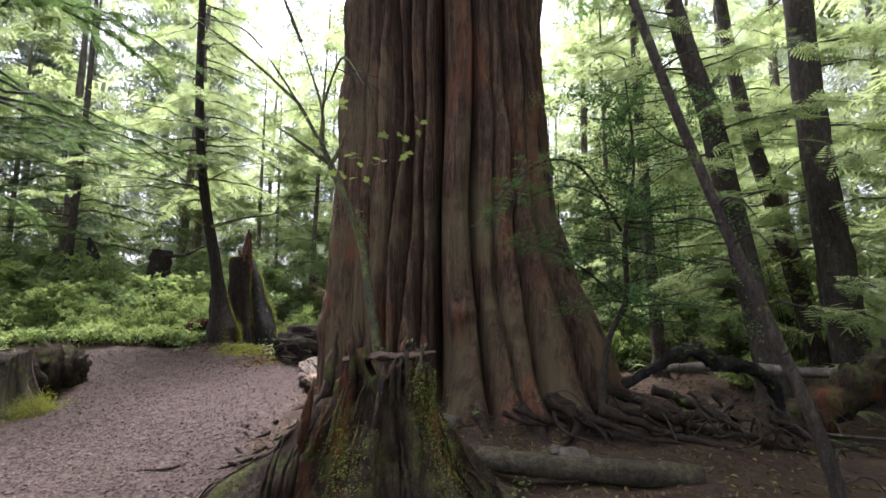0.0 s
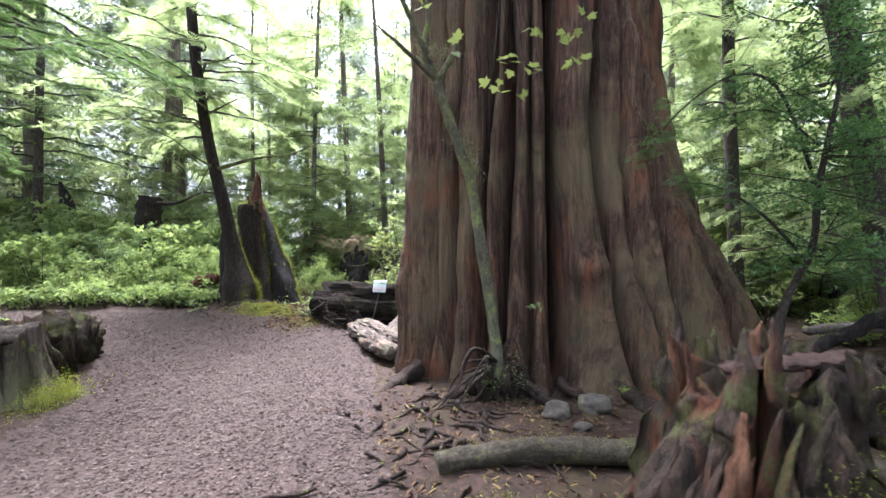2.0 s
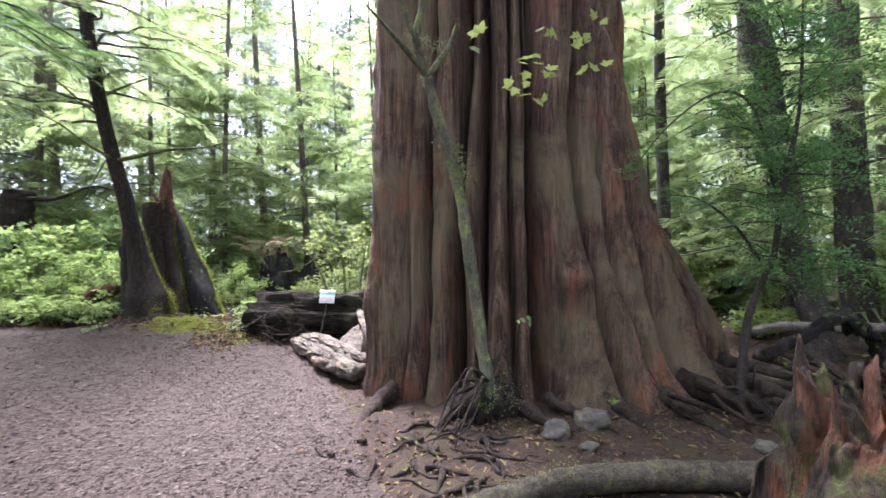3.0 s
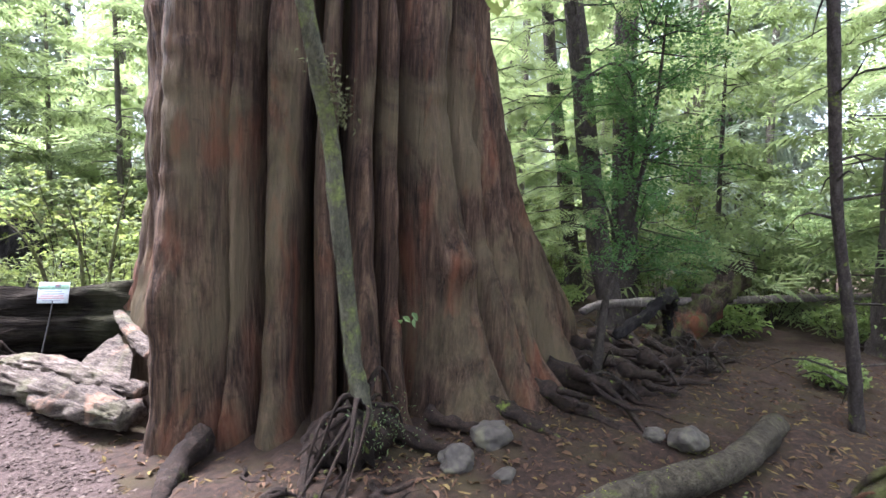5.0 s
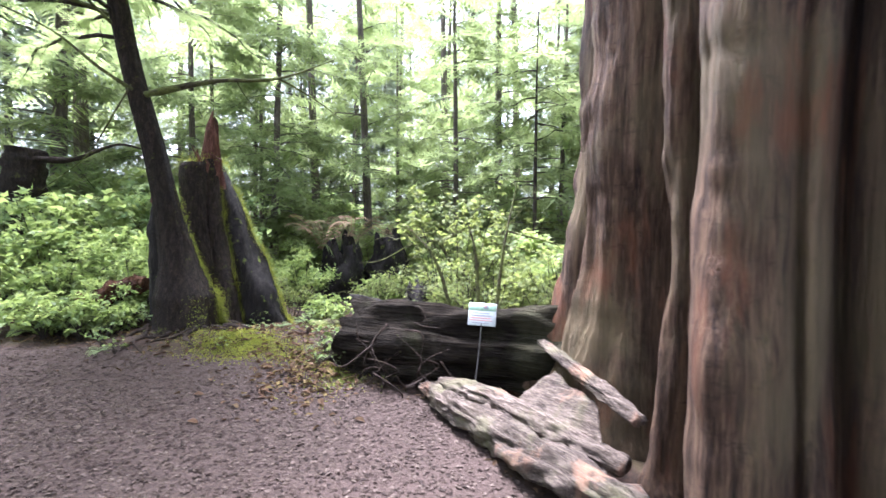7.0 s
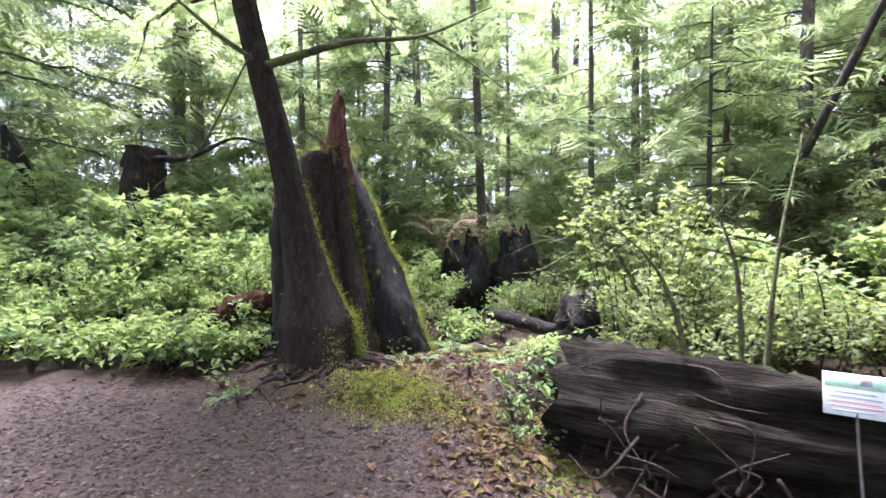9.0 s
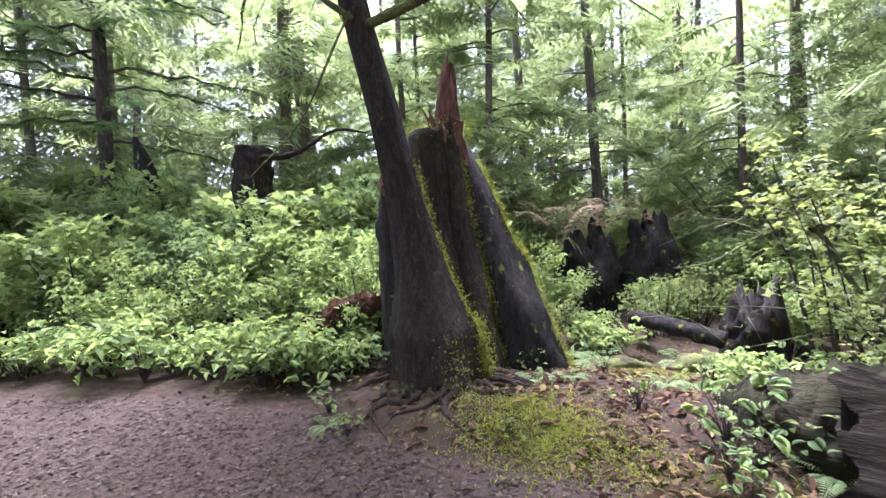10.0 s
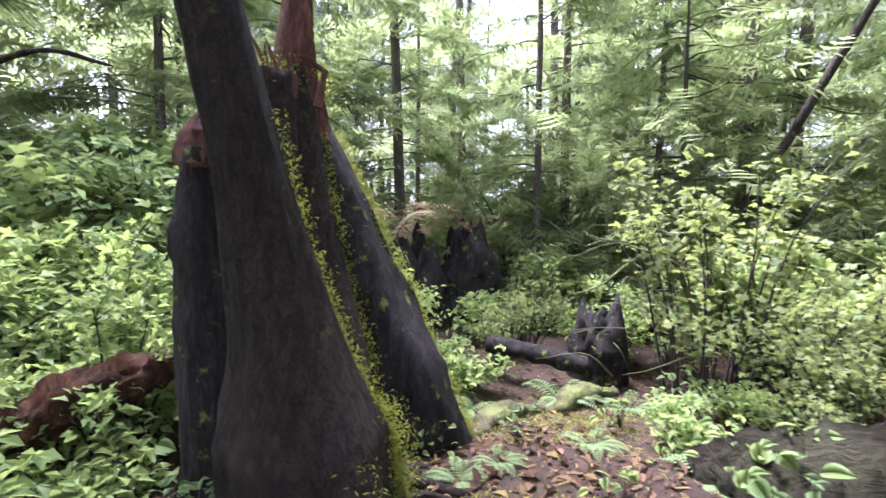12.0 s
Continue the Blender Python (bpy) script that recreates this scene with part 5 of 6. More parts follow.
# ---- beyond: black stumps, fallen pieces, leaning stem ----
def lump(name, label, x, y, r, tall, material, spikes):
    ob = thing(name, label, "stump", (0, 0, 0))
    seg, zs = 40, np.linspace(-0.3, tall, 24)
    rows = []
    for z in zs:
        a = np.linspace(0, 2 * np.pi, seg, endpoint=False)
        q = np.stack([np.cos(a) + x, np.sin(a) + y, np.full(seg, z)], 1)
        rr = r * (1.1 - 0.45 * (max(z, 0) / tall) ** 2) * (1 + 0.35 * fbm(q * 1.8, 3) + 0.1 * fbm(q * 7, 2))
        rows.append(np.stack([x + np.cos(a) * rr, y + np.sin(a) * rr, np.full(seg, z) + 0.7 * max(z / tall - 0.45, 0) * (fbm(np.stack([np.cos(a) * 2.6 + x, np.sin(a) * 2.6, a * 0], 1), 3) - 0.1)], 1))
    v, f = np.vstack(rows), grid_faces(len(zs), seg, True).tolist()
    v = np.vstack([v, rows[-1].mean(0) - (0, 0, 0.35 * tall)])
    f += [[(len(zs) - 1) * seg + j, (len(zs) - 1) * seg + (j + 1) % seg, len(v) - 1] for j in range(seg)]
    part("stump_body", (v, f), material, ob)
    for dx, h in spikes:
        part("spike", tube([(x + dx, y, tall * 0.8), (x + dx * 1.1, y, tall + h * 0.5), (x + dx * 0.9, y, tall + h)], [0.1, 0.07, 0.01], 8, 12, 0.5), material, ob)
    return ob


lump("burnt_stump", "black rotted stump with jagged top among green shrubs", -4.0, 17.2, 0.55, 1.35, M_CHAR, ((0.05, 0.4), (-0.2, 0.15)))
lump("burnt_stump", "black rotted rounded root mass among green shrubs", -2.8, 17.7, 0.55, 1.6, M_CHAR, ((0.2, 0.1),))
lump("burnt_stump", "low black rotted stump in the undergrowth", -2.35, 14.4, 0.32, 0.55, M_CHAR, ((0.1, 0.2),))
single("broken_log", "short dark broken log lying in green undergrowth", "log", tube([(-3.75, 14.6, 0.32), (-3.3, 14.2, 0.28), (-2.85, 13.9, 0.2)], [0.10, 0.11, 0.10], 14, 24, 0.25), M_CHAR)
single("red_rotten_log", "red crumbling rotten log behind the leaning tree", "log", tube([(-8.3, 12.5, 0.35), (-7.5, 12.6, 0.6), (-6.9, 12.7, 0.85), (-6.6, 12.85, 0.9)], [0.16, 0.2, 0.17, 0.08], 30, 50, 0.6, 16, 0.7, along=0.09), M_ORANGE)
single("mossy_branch", "mossy fallen branch lying on leaf litter", "branch", tube([(-4.35, 12.2, 0.08), (-3.9, 12.5, 0.1), (-3.45, 12.75, 0.16)], [0.035, 0.04, 0.025], 8, 20, 0.3), M_MOSSWOOD)
single("mossy_branch", "mossy fallen branch lying on leaf litter", "branch", tube([(-4.9, 12.15, 0.2), (-4.3, 12.2, 0.15), (-3.8, 12.25, 0.12)], [0.03, 0.045, 0.03], 8, 20, 0.3), M_MOSSWOOD)
for q in ([(-4.6, 13.0, 0.05), (-4.2, 13.3, 0.2), (-3.7, 13.4, 0.02)], [(-4.75, 12.6, 0.05), (-4.5, 12.75, 0.22), (-4.3, 12.9, 0.05)], [(-3.7, 13.3, 0.02), (-3.2, 13.5, 0.18), (-2.7, 13.6, 0.0)], [(-5.3, 11.2, 0.3), (-5.05, 11.05, 0.42), (-4.8, 10.9, 0.3)], [(-4.95, 11.3, 0.3), (-4.75, 11.15, 0.42), (-4.5, 11.0, 0.3)], [(-5.5, 11.0, 0.25), (-5.3, 10.9, 0.35), (-5.15, 10.8, 0.25)]):
    ob = single("mossy_hummock", "rounded hummock covered with yellow-green moss", "moss", tube([np.array(p) * (1, 1, 0.3) for p in q], [0.05, 0.11, 0.05], 14, 20, 0.6), M_MOSSWOOD)
    moss_on([np.array(p) * (1, 1, 0.3) + (0, 0, 0.09) for p in q], 0.05, 90, parent=ob, size=0.03)


def build_leaning_dead():
    ob = thing("dead_sapling", "bare dead stem leaning diagonally out of the thicket", "tree")
    part("stem", tube([(1.65, 17.0, -0.2), (1.82, 16.35, 1.1), (1.93, 15.75, 2.35), (2.08, 15.2, 3.4), (2.22, 14.6, 4.6), (2.4, 13.9, 6.0)], [0.09, 0.085, 0.075, 0.07, 0.05], 10, 60, 0.2), M_BARK, ob)
    for q, r in (([(-2.1, 13.5, 1.5), (-1.6, 13.6, 1.75), (-1.1, 13.5, 1.55), (-0.5, 13.4, 1.4), (0.4, 13.2, 1.2)], 0.04), ([(-2.15, 13.55, 1.6), (-1.9, 13.5, 1.1), (-1.55, 13.5, 0.5), (-1.4, 13.5, 0.0)], 0.035), ([(-2.1, 13.5, 1.55), (-2.6, 13.4, 1.5), (-3.2, 13.3, 1.2), (-3.6, 13.2, 1.15)], 0.015), ([(-0.9, 13.3, 1.75), (0.0, 13.0, 1.5), (0.9, 12.9, 1.1)], 0.02), ([(-1.1, 13.5, 1.5), (-0.6, 13.2, 2.2), (-0.4, 13.0, 2.6)], 0.012), ([(1.95, 14.7, 3.7), (2.5, 14.5, 3.6), (3.3, 14.3, 3.7)], 0.02), ([(1.8, 15.6, 2.4), (2.6, 15.3, 2.1), (3.4, 15.1, 2.0)], 0.02)):
        part("branch", tube(q, [r, r * 0.85, r * 0.6, 0.005], 7, 26, 0.35), M_MOSSWOOD, ob)
    wood = []
    for k in range(60):
        p0 = np.array((rng.uniform(-3.2, 0.8), rng.uniform(12.9, 14.2), rng.uniform(0.3, 1.7)))
        p1 = p0 + (rng.normal(0, 0.5), rng.normal(0, 0.3), rng.uniform(-0.4, 0.5))
        wood.append(tube([p0, (p0 + p1) / 2 + rng.normal(0, 0.08, 3), p1], [0.008, 0.005, 0.002], 4, 8))
    part("twigwork", joined(wood), M_LICHEN, ob)


build_leaning_dead()
stem_tree("dead_snag", "short dark broken snag above the shrubs", [(-12.6, 15.8, 0), (-12.6, 15.8, 2), (-12.7, 15.8, 3.0), (-12.9, 15.8, 3.7)], [0.25, 0.22, 0.2, 0.04], M_CHAR)
ob = thing("uprooted_burl", "dark burl with a dead limb above the shrubs", "tree")
part("burl", tube([(-10.2, 15.3, 0), (-10.0, 15.3, 1.6), (-9.95, 15.3, 2.6), (-9.9, 15.3, 3.2)], [0.36, 0.34, 0.34, 0.3], 20, 40, 0.2), M_DARKBARK, ob)
part("limb", tube([(-9.8, 15.2, 3.0), (-9.0, 15.1, 3.0), (-8.2, 15.0, 3.3), (-7.6, 14.9, 3.2)], [0.06, 0.045, 0.03, 0.01], 10, 24, 0.5), M_DARKBARK, ob)

# ---- small stems behind the fallen log ----
for q in ([(-2.1, 10.75, 0.3), (-2.15, 10.8, 1.4), (-2.3, 10.9, 2.0)], [(-1.9, 10.8, 0.3), (-1.75, 10.9, 1.5), (-1.5, 11.0, 2.6)], [(-2.3, 11.0, 0.2), (-2.6, 11.1, 1.3), (-3.0, 11.2, 1.8)]):
    single("thicket_stem", "crooked mossy shrub stem behind the fallen log", "shrub", tube(q, [0.022, 0.018, 0.006], 8, 22, 0.5), M_MOSSWOOD)

def build_overhanging(x, y, tall, boughs, label):
    ob = thing("conifer", label, "tree")
    z0 = gz(x, y)
    part("trunk", tube([(x, y, z0 - 0.2), (x, y, z0 + 3), (x + 0.1, y, z0 + 9), (x, y, z0 + tall)], [0.2, 0.13, 0.11, 0.08, 0.03], 14, 40, 0.15), M_BARK, ob)
    wood, sets = [], []
    for z, yaw, ln in boughs:
        p, s, _ = bough((x, y, z), radians(yaw), ln, 0.22, 0.05, 14, 1.25, 0.2)
        wood.append(tube(p, [0.035, 0.022, 0.006], 5))
        sets.append(s)
    part("branchwork", joined(wood), M_BARK, ob)
    at, d, ln = foliage(sets)
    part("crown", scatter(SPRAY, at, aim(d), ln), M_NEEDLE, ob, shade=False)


build_overhanging(-8.4, 7.3, 15, [(3.5 + 0.2 * k, 137 * k % 150, 2.4 + 0.35 * (k % 5)) for k in range(26)], "conifer with dark drooping boughs hanging over the path")
build_overhanging(-13.4, 15.6, 16, [(3.6 + 0.2 * k, 40 + 97 * k % 220, 2.4 + 0.35 * (k % 5)) for k in range(22)], "conifer with soft drooping boughs above the shrubs")

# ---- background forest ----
# Most trunks take the pale bark, which puts haze into their colour.
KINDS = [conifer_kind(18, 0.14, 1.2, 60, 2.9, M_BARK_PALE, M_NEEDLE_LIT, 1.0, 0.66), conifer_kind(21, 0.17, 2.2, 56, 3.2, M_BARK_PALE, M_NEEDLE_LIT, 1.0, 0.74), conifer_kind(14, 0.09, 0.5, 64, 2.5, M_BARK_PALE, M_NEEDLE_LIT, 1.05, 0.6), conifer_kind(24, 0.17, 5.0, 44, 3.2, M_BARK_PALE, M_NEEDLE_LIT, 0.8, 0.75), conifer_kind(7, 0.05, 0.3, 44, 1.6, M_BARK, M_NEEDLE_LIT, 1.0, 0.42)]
spots = []


def clear(x, y, r=1.3):
    """Away from the path, the great trunk, the walked line and other trees."""
    if path_mask(np.array([x]), np.array([y]))[0] > 0.05 or math.hypot(x - CX, y - CY) < 5.0:
        return False
    if -9 < x < 1.0 and y < 15.5 and y > -4:
        return False
    return all(math.hypot(x - a, y - b) > r for a, b in spots)


# Trees behind the walk (y below 0) stay unseen; they only close off light.
FIXED = [(1.5, 20.9, 0), (3.9, 25.5, 3), (-3.2, 21.5, 0), (-11.9, 21.0, 3), (-8.2, 19.2, 2), (-15.0, 17.2, 0), (-11.6, 19.0, 1), (-16.5, 16.5, 2), (-6.3, 20.5, 2), (-0.6, 18.9, 2), (0.9, 16.2, 4), (-5.2, 24.5, 3), (5.4, 17.5, 1), (3.6, 14.2, 4), (9.3, 12.4, 2), (10.6, 7.6, 0), (9.6, 3.6, 2), (7.6, 0.6, 2), (12.5, 10.5, 3), (8.5, 16.0, 0), (-15.0, 5.0, 1), (-11.5, 3.5, 2), (6.0, -4.5, 1), (-9.5, -7.0, 0), (2.5, -9.0, 3), (-17.5, 5.5, 3), (13.5, 2.0, 3), (10.5, -1.5, 1), (6.6, 12.8, 4), (8.6, 6.4, 4), (-2.0, 24.5, 2), (-8.5, 22.0, 2), (2.8, 19.0, 2), (4.6, 13.0, 2), (3.4, 17.0, 0), (6.2, 15.2, 0)]
for x, y, k in FIXED:
    spots.append((x, y))
    put(KINDS[k], x, y, rng.uniform(0, 360), rng.uniform(0.85, 1.15), (rng.normal(0, 1.2), rng.normal(0, 1.2)))
tries = 0
while len(spots) < 74 and tries < 5000:
    tries += 1
    a, r = rng.uniform(0, 6.28), rng.uniform(14, 36)
    x, y = -3 + math.sin(a) * r, 8 + math.cos(a) * r
    if y < -8 and r < 20 or not clear(x, y, 2.0) or (math.cos(a) < -0.3 and rng.uniform() < 0.6):
        continue
    spots.append((x, y))
    put(KINDS[rng.choice([0, 0, 1, 2, 2])], x, y, rng.uniform(0, 360), rng.uniform(0.8, 1.25), (rng.normal(0, 1.3), rng.normal(0, 1.3)))

# ---- shrubs ----
BUSHES = [shrub_kind(1.9, 1.1, 2100, TRIPLE, 0.10, M_BUSH, "leafy green berry shrub in the undergrowth"),
          shrub_kind(1.2, 0.9, 1900, SMALL_LEAF, 0.095, M_BUSH, "low leafy green shrub in the undergrowth"),
          shrub_kind(2.1, 1.1, 3000, DIAMOND, 0.09, M_BUSH_DEEP, "dense deep green evergreen shrub"),
          shrub_kind(1.4, 0.9, 1100, TRIPLE, 0.058, M_YELLOW, "yellow-green sunlit shrub with thin stems"),
          shrub_kind(3.4, 1.2, 850, TRIPLE, 0.095, M_YELLOW, "tall airy light green sapling thicket behind the fallen log", "sapling", 11, 0.3),
          shrub_kind(0.6, 0.65, 700, SMALL_LEAF, 0.12, M_BUSH, "low ground-covering green salal")]
SHRUBS = []
for x in np.arange(-16.5, -6.8, 1.0):
    SHRUBS += [(x, 12.1 + 0.08 * (x + 7) + rng.normal(0, 0.12), rng.choice([5, 5, 1]), rng.uniform(0.75, 1.1)), (x + 0.4, 12.9 + rng.normal(0, 0.2), 1, 0.95), (x, 13.9 + rng.normal(0, 0.3), rng.choice([0, 2, 2]), 1.0), (x + 0.3, 15.2 + rng.normal(0, 0.4), rng.choice([0, 2]), 1.4), (x, 16.8 + rng.normal(0, 0.4), rng.choice([0, 2]), 1.7)]
SHRUBS += [(-1.4, 12.7, 3, 1.25), (-0.4, 13.6, 0, 1.3), (-0.2, 12.2, 3, 1.3), (-4.2, 14.3, 5, 0.8), (-3.3, 15.0, 3, 0.7), (-4.7, 15.4, 1, 0.9), (-2.6, 15.8, 3, 0.8), (-1.6, 15.2, 1, 1.0), (-0.9, 14.4, 3, 1.0), (-1.2, 12.0, 3, 0.8), (-0.6, 12.9, 1, 0.9), (0.2, 13.9, 0, 1.0), (-2.5, 11.6, 3, 0.75), (-1.9, 11.8, 3, 0.9), (-3.3, 12.1, 5, 0.55), (-2.2, 12.5, 5, 0.7), (-3.0, 18.8, 0, 1.0), (-5.4, 17.2, 1, 1.1), (-6.2, 15.6, 3, 0.9), (-7.4, 14.2, 1, 0.9), (-1.2, 17.2, 0, 1.1), (1.2, 15.2, 1, 1.2), (0.9, 12.2, 3, 1.1), (2.2, 12.9, 0, 1.2), (-4.9, 14.2, 3, 0.6), (3.5, 15.5, 2, 1.1), (-2.9, 16.2, 5, 1.2), (-4.6, 18.8, 0, 1.0),
           (4.2, 11.4, 1, 1.0), (5.4, 10.4, 3, 0.9), (6.3, 9.0, 1, 0.8), (7.4, 7.9, 5, 1.1), (5.6, 8.6, 5, 1.0), (7.6, 6.6, 1, 0.9), (8.2, 5.4, 3, 0.9), (6.4, 5.6, 5, 0.9), (6.9, 4.0, 1, 0.8), (9.2, 8.6, 0, 1.1), (8.8, 10.2, 3, 1.2), (6.8, 11.6, 0, 1.0), (5.2, 13.2, 1, 1.2), (10.2, 5.6, 2, 1.1), (9.4, 2.8, 1, 1.1), (3.1, 10.6, 3, 0.9), (4.2, 3.9, 5, 0.55), (5.3, 3.0, 1, 0.8), (-7.0, 12.3, 5, 0.8), (-7.6, 12.0, 5, 0.9), (-7.3, 13.3, 1, 0.75), (-6.6, 13.6, 5, 0.9), (-7.8, 7.2, 1, 0.8), (-8.6, 6.2, 0, 1.0), (-7.2, 5.4, 5, 0.9), (-7.4, 4.0, 1, 1.0),
           (-1.9, 13.2, 4, 1.0), (-1.1, 13.8, 4, 0.95), (2.4, 12.6, 4, 1.1), (3.4, 14.6, 4, 1.25), (1.2, 16.8, 4, 1.2), (5.8, 12.0, 4, 1.2), (7.2, 9.4, 4, 1.2), (8.4, 7.4, 4, 1.2), (-14.4, 14.6, 4, 0.9)]
for x, y, k, size in SHRUBS:
    put(BUSHES[k], x, y, rng.uniform(0, 360), size * rng.uniform(0.85, 1.15))
far = 0
while far < 45:
    a, r = rng.uniform(0, 6.28), rng.uniform(11, 30)
    x, y = -2 + math.sin(a) * r, 9 + math.cos(a) * r
    if (-9 < x < 1 and y < 17.5) or path_mask(np.array([x]), np.array([y]))[0] > 0.02 or y < -2:
        continue
    far += 1
    put(BUSHES[rng.choice([0, 2])], x, y, rng.uniform(0, 360), rng.uniform(1.4, 2.3))


# ---- ferns and leafy plants near the path ----
def frond(length, arch, leaflets=16, rise=0.75):
    """A fern frond along +y: arching rib with paired leaflets."""
    v, f = [], []
    for k in range(leaflets):
        u = (k + 1) / (leaflets + 1)
        y, z = length * u * (1 - 0.15 * u * arch), length * (rise * u - 0.95 * u * u * arch)
        ln = 0.17 * length * math.sin(math.pi * (0.12 + 0.88 * u)) ** 0.7 + 0.01
        for sgn in (-1, 1):
            b = len(v)
            v += [(0, y, z), (sgn * ln * 0.5, y + ln * 0.05, z + 0.01), (sgn * ln * 0.5, y + ln * 0.32, z), (sgn * ln, y + ln * 0.35, z - 0.02)]
            f += [(b, b + 1, b + 2), (b + 1, b + 3, b + 2)]
        if k:
            f += [(len(v) - 16, len(v) - 8, len(v) - 4), (len(v) - 16, len(v) - 4, len(v) - 12)]
    for k in range(leaflets):
        v[8 * k] = (-0.006 * length, v[8 * k][1], v[8 * k][2])
        v[8 * k + 4] = (0.006 * length, v[8 * k + 4][1], v[8 * k + 4][2])
    return np.array(v), np.array(f)


FROND = frond(1.0, 0.8)


def fern_kind(fronds, size, material, label, name="fern"):
    ob = thing(name, label, "fern", group="ferns")
    for k in range(fronds):
        sp = np.array([2.4 * k + rng.normal(0, 0.2)])
        part("frond", scatter(FROND_UP if material is M_DRY else FROND, np.zeros((1, 3)), rotations(1, 0.12, sp), [size * rng.uniform(0.7, 1.15)]), material, ob, shade=False)
    return ob


FROND_UP = frond(1.0, 1.25, 15, 1.75)
FERN = fern_kind(11, 0.6, M_FERN, "green sword fern with arching fronds")
DRYFERN = fern_kind(12, 1.3, M_DRY, "dry tan fern fronds on the burnt stump")
for x, y, sz in ((-3.35, 13.6, 1.0), (-2.75, 13.3, 0.8), (-4.35, 13.7, 0.9), (-5.05, 12.1, 0.45), (-4.75, 12.2, 0.4), (-3.9, 12.4, 0.55), (-3.55, 11.6, 0.8), (-4.6, 13.9, 0.8), (-7.9, 12.3, 0.8), (-3.4, 10.9, 0.5), (0.15, 3.95, 0.4), (-6.5, 10.95, 0.35), (4.4, 5.2, 0.5), (5.6, 6.6, 0.7), (-1.9, 12.6, 0.8), (-2.4, 13.0, 0.6)):
    put(FERN, x, y, rng.uniform(0, 360), sz)
for x, y, z, sz in ((-4.5, 17.4, 1.15, 1.0), (-3.8, 17.9, 1.2, 0.95), (-2.6, 18.2, 1.4, 0.7)):
    put(DRYFERN, x, y, rng.uniform(0, 360), sz, (0, 0), z)


def plant_kind(n, size, tall, material, label):
    ob = thing("leafy_plant", label, "plant", group="small plants")
    wood, at, d = [], [], []
    for k in range(n):
        a, r = rng.uniform(0, 6.28), rng.uniform(0.03, 0.28)
        h = tall * rng.uniform(0.4, 1)
        e = (math.sin(a) * r, math.cos(a) * r, h)
        wood.append(tube([(0, 0, -0.03), (e[0] * 0.4, e[1] * 0.4, h * 0.6), e], [0.004, 0.002], 4, 6))
        at.append(e)
    part("stemwork", joined(wood), M_TWIG, ob)
    part("foliage", scatter(broad_leaf(), np.array(at), rotations(n, 0.45), size * rng.uniform(0.6, 1.3, n)), material, ob)
    return ob


PLANT = plant_kind(18, 0.10, 0.35, M_BUSH, "small broad-leaved green plant on the forest floor")
SALAL = plant_kind(30, 0.09, 0.45, M_BUSH_DEEP, "salal sprig with glossy pale green leaves")
for x, y, k, sz in ((-3.85, 10.3, 0, 0.6), (-3.95, 10.6, 0, 0.6), (-3.75, 10.15, 1, 0.5), (-4.0, 10.75, 1, 0.7), (-3.75, 10.95, 1, 0.7), (-3.4, 11.1, 1, 1.0), (-3.85, 11.2, 0, 1.2), (-3.5, 11.4, 0, 1.2), (-4.05, 10.3, 1, 0.5), (-6.3, 10.85, 0, 0.5), (-5.2, 10.95, 0, 0.4), (-6.6, 11.2, 1, 0.6), (-7.1, 11.7, 0, 1.0), (-6.9, 12.0, 0, 1.1), (-7.5, 11.7, 1, 1.1), (-8.1, 11.8, 0, 1.2), (-8.8, 11.7, 1, 1.1), (-9.5, 11.7, 0, 1.2), (-10.2, 11.6, 1, 1.1), (-5.1, 12.5, 0, 0.6), (-4.4, 12.6, 1, 0.6), (-0.6, 2.2, 0, 0.35), (-0.2, 2.35, 1, 0.3), (0.25, 4.0, 0, 0.4), (0.6, 3.9, 0, 0.4), (-4.3, 11.6, 0, 0.7), (-3.4, 12.7, 0, 0.8), (-2.8, 12.6, 1, 0.9), (-6.7, 12.4, 0, 1.0), (-6.4, 12.0, 1, 0.6)):
    put(PLANT if k == 0 else SALAL, x, y, rng.uniform(0, 360), sz)
ob = thing("ivy_sprig", "small sprig of pale leaves growing from the bark", "plant")
at = np.array([(-0.55, 6.05, 1.02), (-0.48, 6.02, 1.05), (-0.52, 6.0, 0.98), (-0.42, 6.05, 1.0), (-0.6, 6.03, 1.0)])
part("foliage", scatter(LEAF, at, rotations(5, 0.5), np.full(5, 0.09)), M_BUSH_DEEP, ob, shade=False)

# ---- litter ----
def chips(name, label, n, where, size, material, shape, tilt=0.25, lift=0.004):
    x, y = where(n)
    z = height(x, y)
    at = np.stack([x, y, z + lift], 1)
    ob = part(name, scatter(shape, at, rotations(len(x), tilt), size * rng.uniform(0.35, 1.5, len(x))), material, shade=False)
    return tagged(ob, label, "litter", kind="stuff")


def on_path(n):
    x, y = rng.uniform(-12, -0.6, n * 4), rng.uniform(0.5, 11.6, n * 4)
    m = path_mask(x, y) > rng.uniform(0.1, 0.9, n * 4)
    near = rng.uniform(0, 1, n * 4) < np.clip(2.2 - 0.18 * np.hypot(x + 3, y - 6), 0.15, 1)
    return x[m & near][:n], y[m & near][:n]


def on_soil(n):
    x, y = rng.uniform(-8, 5.5, n * 4), rng.uniform(1.5, 15, n * 4)
    m = (path_mask(x, y) < rng.uniform(0, 0.8, n * 4)) & (np.hypot(x - CX, y - CY) > 2.2)
    return x[m][:n], y[m][:n]


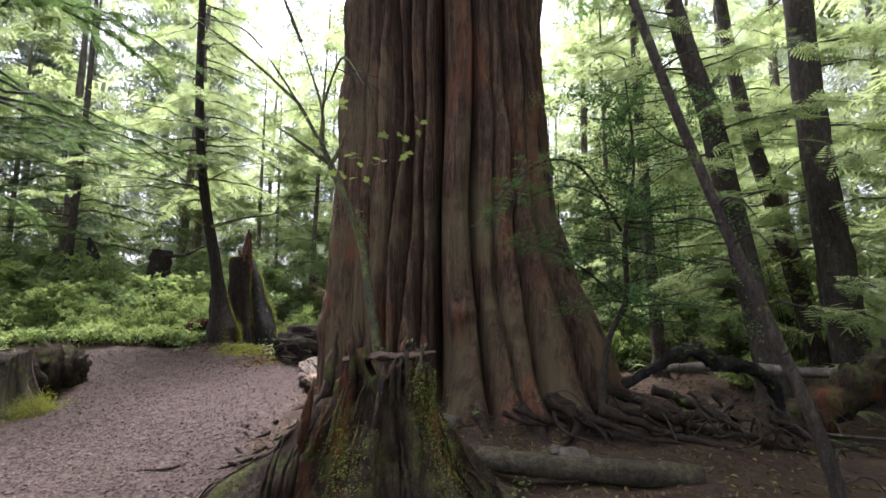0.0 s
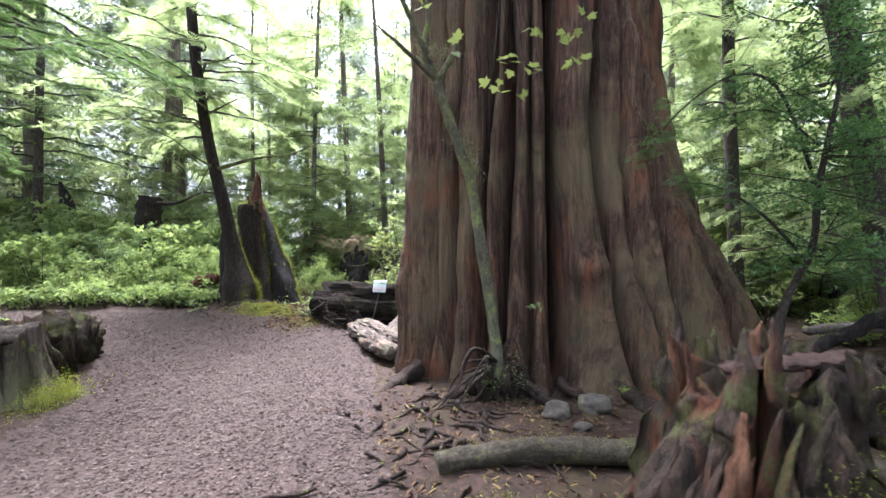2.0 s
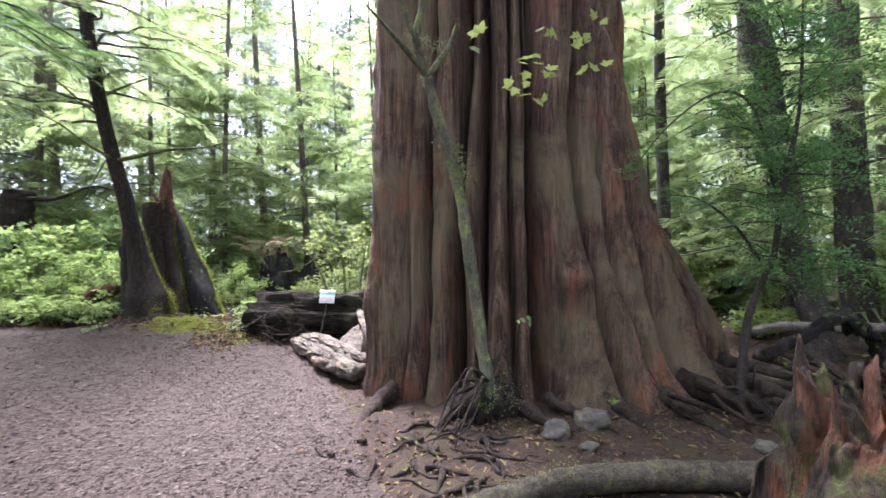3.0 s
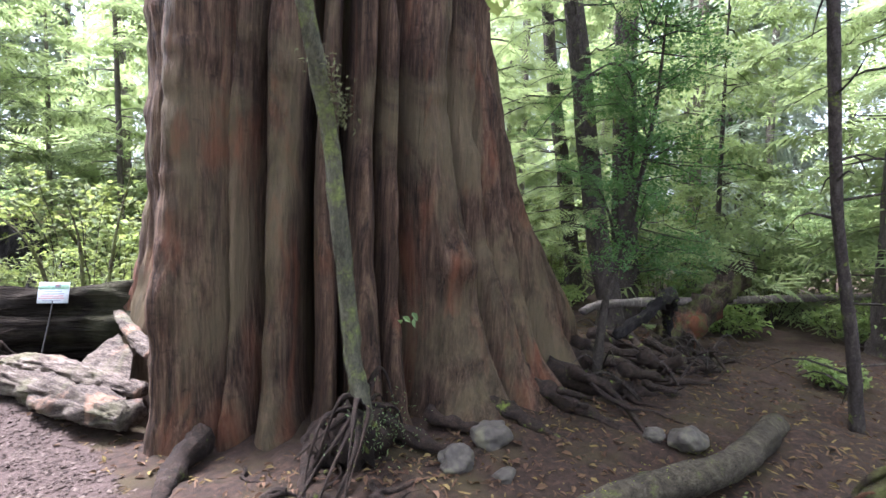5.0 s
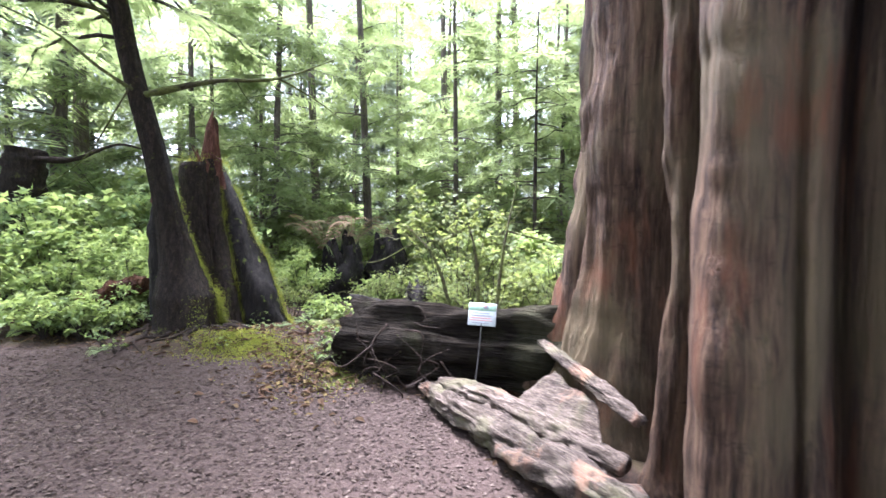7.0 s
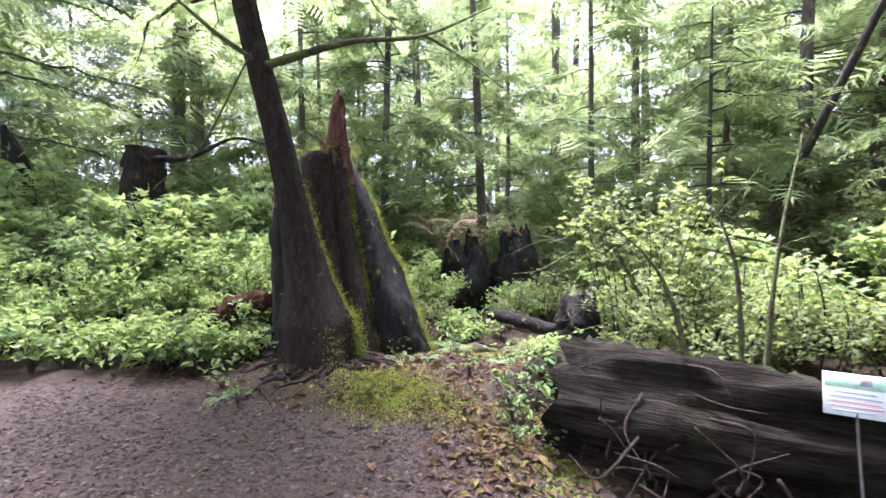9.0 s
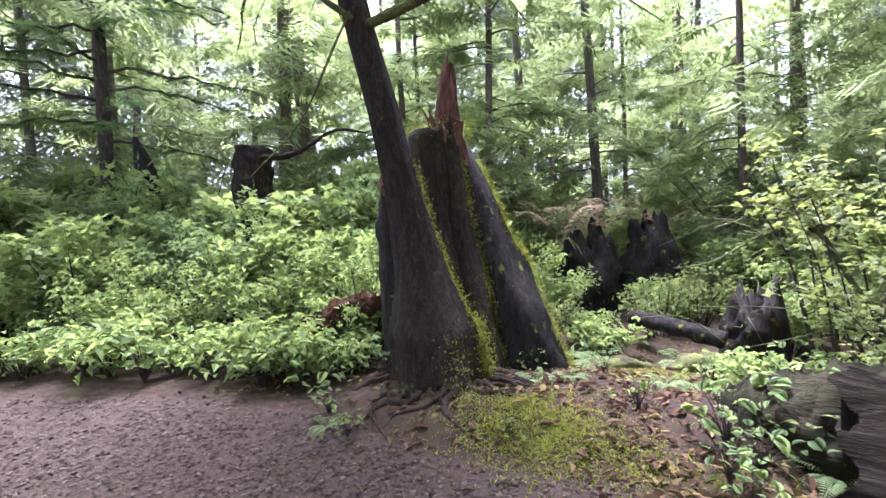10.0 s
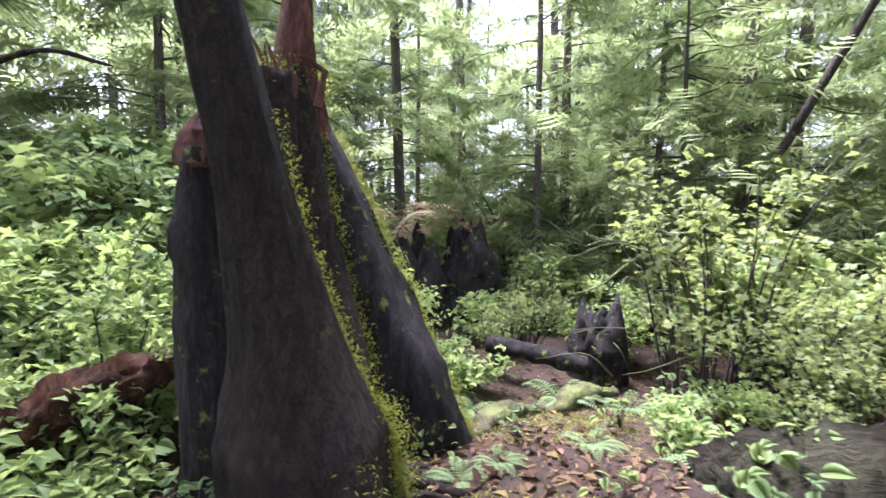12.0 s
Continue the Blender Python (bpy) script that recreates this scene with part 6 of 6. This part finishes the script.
CHIP = (np.array([(-0.5, -0.5, 0), (0.5, -0.35, 0.1), (0.55, 0.45, 0), (-0.4, 0.55, 0.12), (0, 0, 0.28)]), np.array([(0, 1, 4), (1, 2, 4), (2, 3, 4), (3, 0, 4)]))
SLIVER = (CHIP[0] * (0.35, 2.2, 0.6), CHIP[1])
chips("gravel", "brown and grey bark chips and gravel on the path", 42000, on_path, 0.022, M_CHIP, CHIP)
chips("bark_mulch", "slivers of bark and twigs scattered over the path", 9000, on_path, 0.022, M_CHIP, SLIVER)
chips("leaf_litter", "brown fallen leaves and needles over the soil", 16000, on_soil, 0.05, M_LITTER, LEAF, 0.35)
chips("twig_litter", "small dark twigs and slivers over the soil", 12000, on_soil, 0.03, M_LITTER, SLIVER, 0.3)


def in_patch(cx, cy, rx, ry):
    return lambda n: (rng.normal(cx, rx, n), rng.normal(cy, ry, n))


for cx, cy, rx, ry, n in ((-4.95, 11.0, 0.30, 0.2, 6000), (-5.3, 11.15, 0.2, 0.15, 1500), (-4.3, 10.75, 0.3, 0.2, 1200), (-4.9, 11.6, 0.2, 0.2, 700), (-5.75, 6.35, 0.15, 0.3, 1500), (-3.9, 10.2, 0.2, 0.3, 1500), (-3.7, 12.9, 0.5, 0.4, 3000), (-1.3, 3.9, 0.25, 0.15, 800)):
    chips("moss_patch", "bright yellow-green moss carpet on the ground", n, in_patch(cx, cy, rx, ry), 0.026, M_MOSS, SLIM, 0.9, 0.01)
chips("fallen_leaves", "pale fallen leaves beside the fallen log", 600, in_patch(-4.15, 10.15, 0.3, 0.45), 0.075, M_LITTER, LEAF, 0.3, 0.012)


# ---- the far woods ----
def far_woods():
    at, d, ln, trunks = [], [], [], []
    for k in range(170):
        a, r = rng.uniform(-1.6, 1.9), rng.uniform(27, 46)
        x, y = -3 + math.sin(a) * r, 9 + math.cos(a) * r
        tall, wide = rng.uniform(17, 33), rng.uniform(2.6, 4.0)
        z0 = gz(x, y)
        if k % 2 == 0:
            trunks.append(tube([(x, y, z0 - 0.3), (x, y, z0 + tall * 0.5), (x + rng.normal(0, 0.2), y, z0 + tall)], [0.2, 0.15, 0.03], 6, 5))
        n = 430
        z = tall * rng.uniform(0, 1, n)
        w = wide * (1.05 - z / tall) * np.sqrt(rng.uniform(0.05, 1, n))
        b = rng.uniform(0, 6.28, n)
        at.append(np.stack([x + np.sin(b) * w, y + np.cos(b) * w, z0 + z], 1))
        d.append(np.stack([np.sin(b), np.cos(b), rng.uniform(-0.6, -0.1, n)], 1))
        ln.append(rng.uniform(0.8, 1.8, n))
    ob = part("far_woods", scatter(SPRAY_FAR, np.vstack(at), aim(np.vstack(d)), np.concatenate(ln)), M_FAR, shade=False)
    tagged(ob, "distant conifer woods, pale green with haze put into the colour", "woods", kind="stuff")
    tagged(part("far_trunks", joined(trunks), M_BARK_PALE), "distant conifer trunks, grey with haze put into the colour", "woods", kind="stuff")


# Paler, greyer needles: the haze of distance is painted into this colour.
M_FAR = leaf("hazed_distant_needles", [(0.15, 0.185, 0.125), (0.19, 0.23, 0.155), (0.235, 0.275, 0.19)], (0.46, 0.52, 0.36), 0.6, 0.55)
far_woods()

chips("fallen_leaves", "reddish fallen leaves between the roots", 700, in_patch(-4.6, 11.9, 0.7, 0.8), 0.08, M_LITTER, LEAF, 0.35, 0.012)
chips("fallen_leaves", "yellowish fallen leaves at the foot of the cedar", 500, in_patch(0.2, 5.7, 1.1, 0.3), 0.06, M_LITTER, LEAF, 0.35, 0.012)
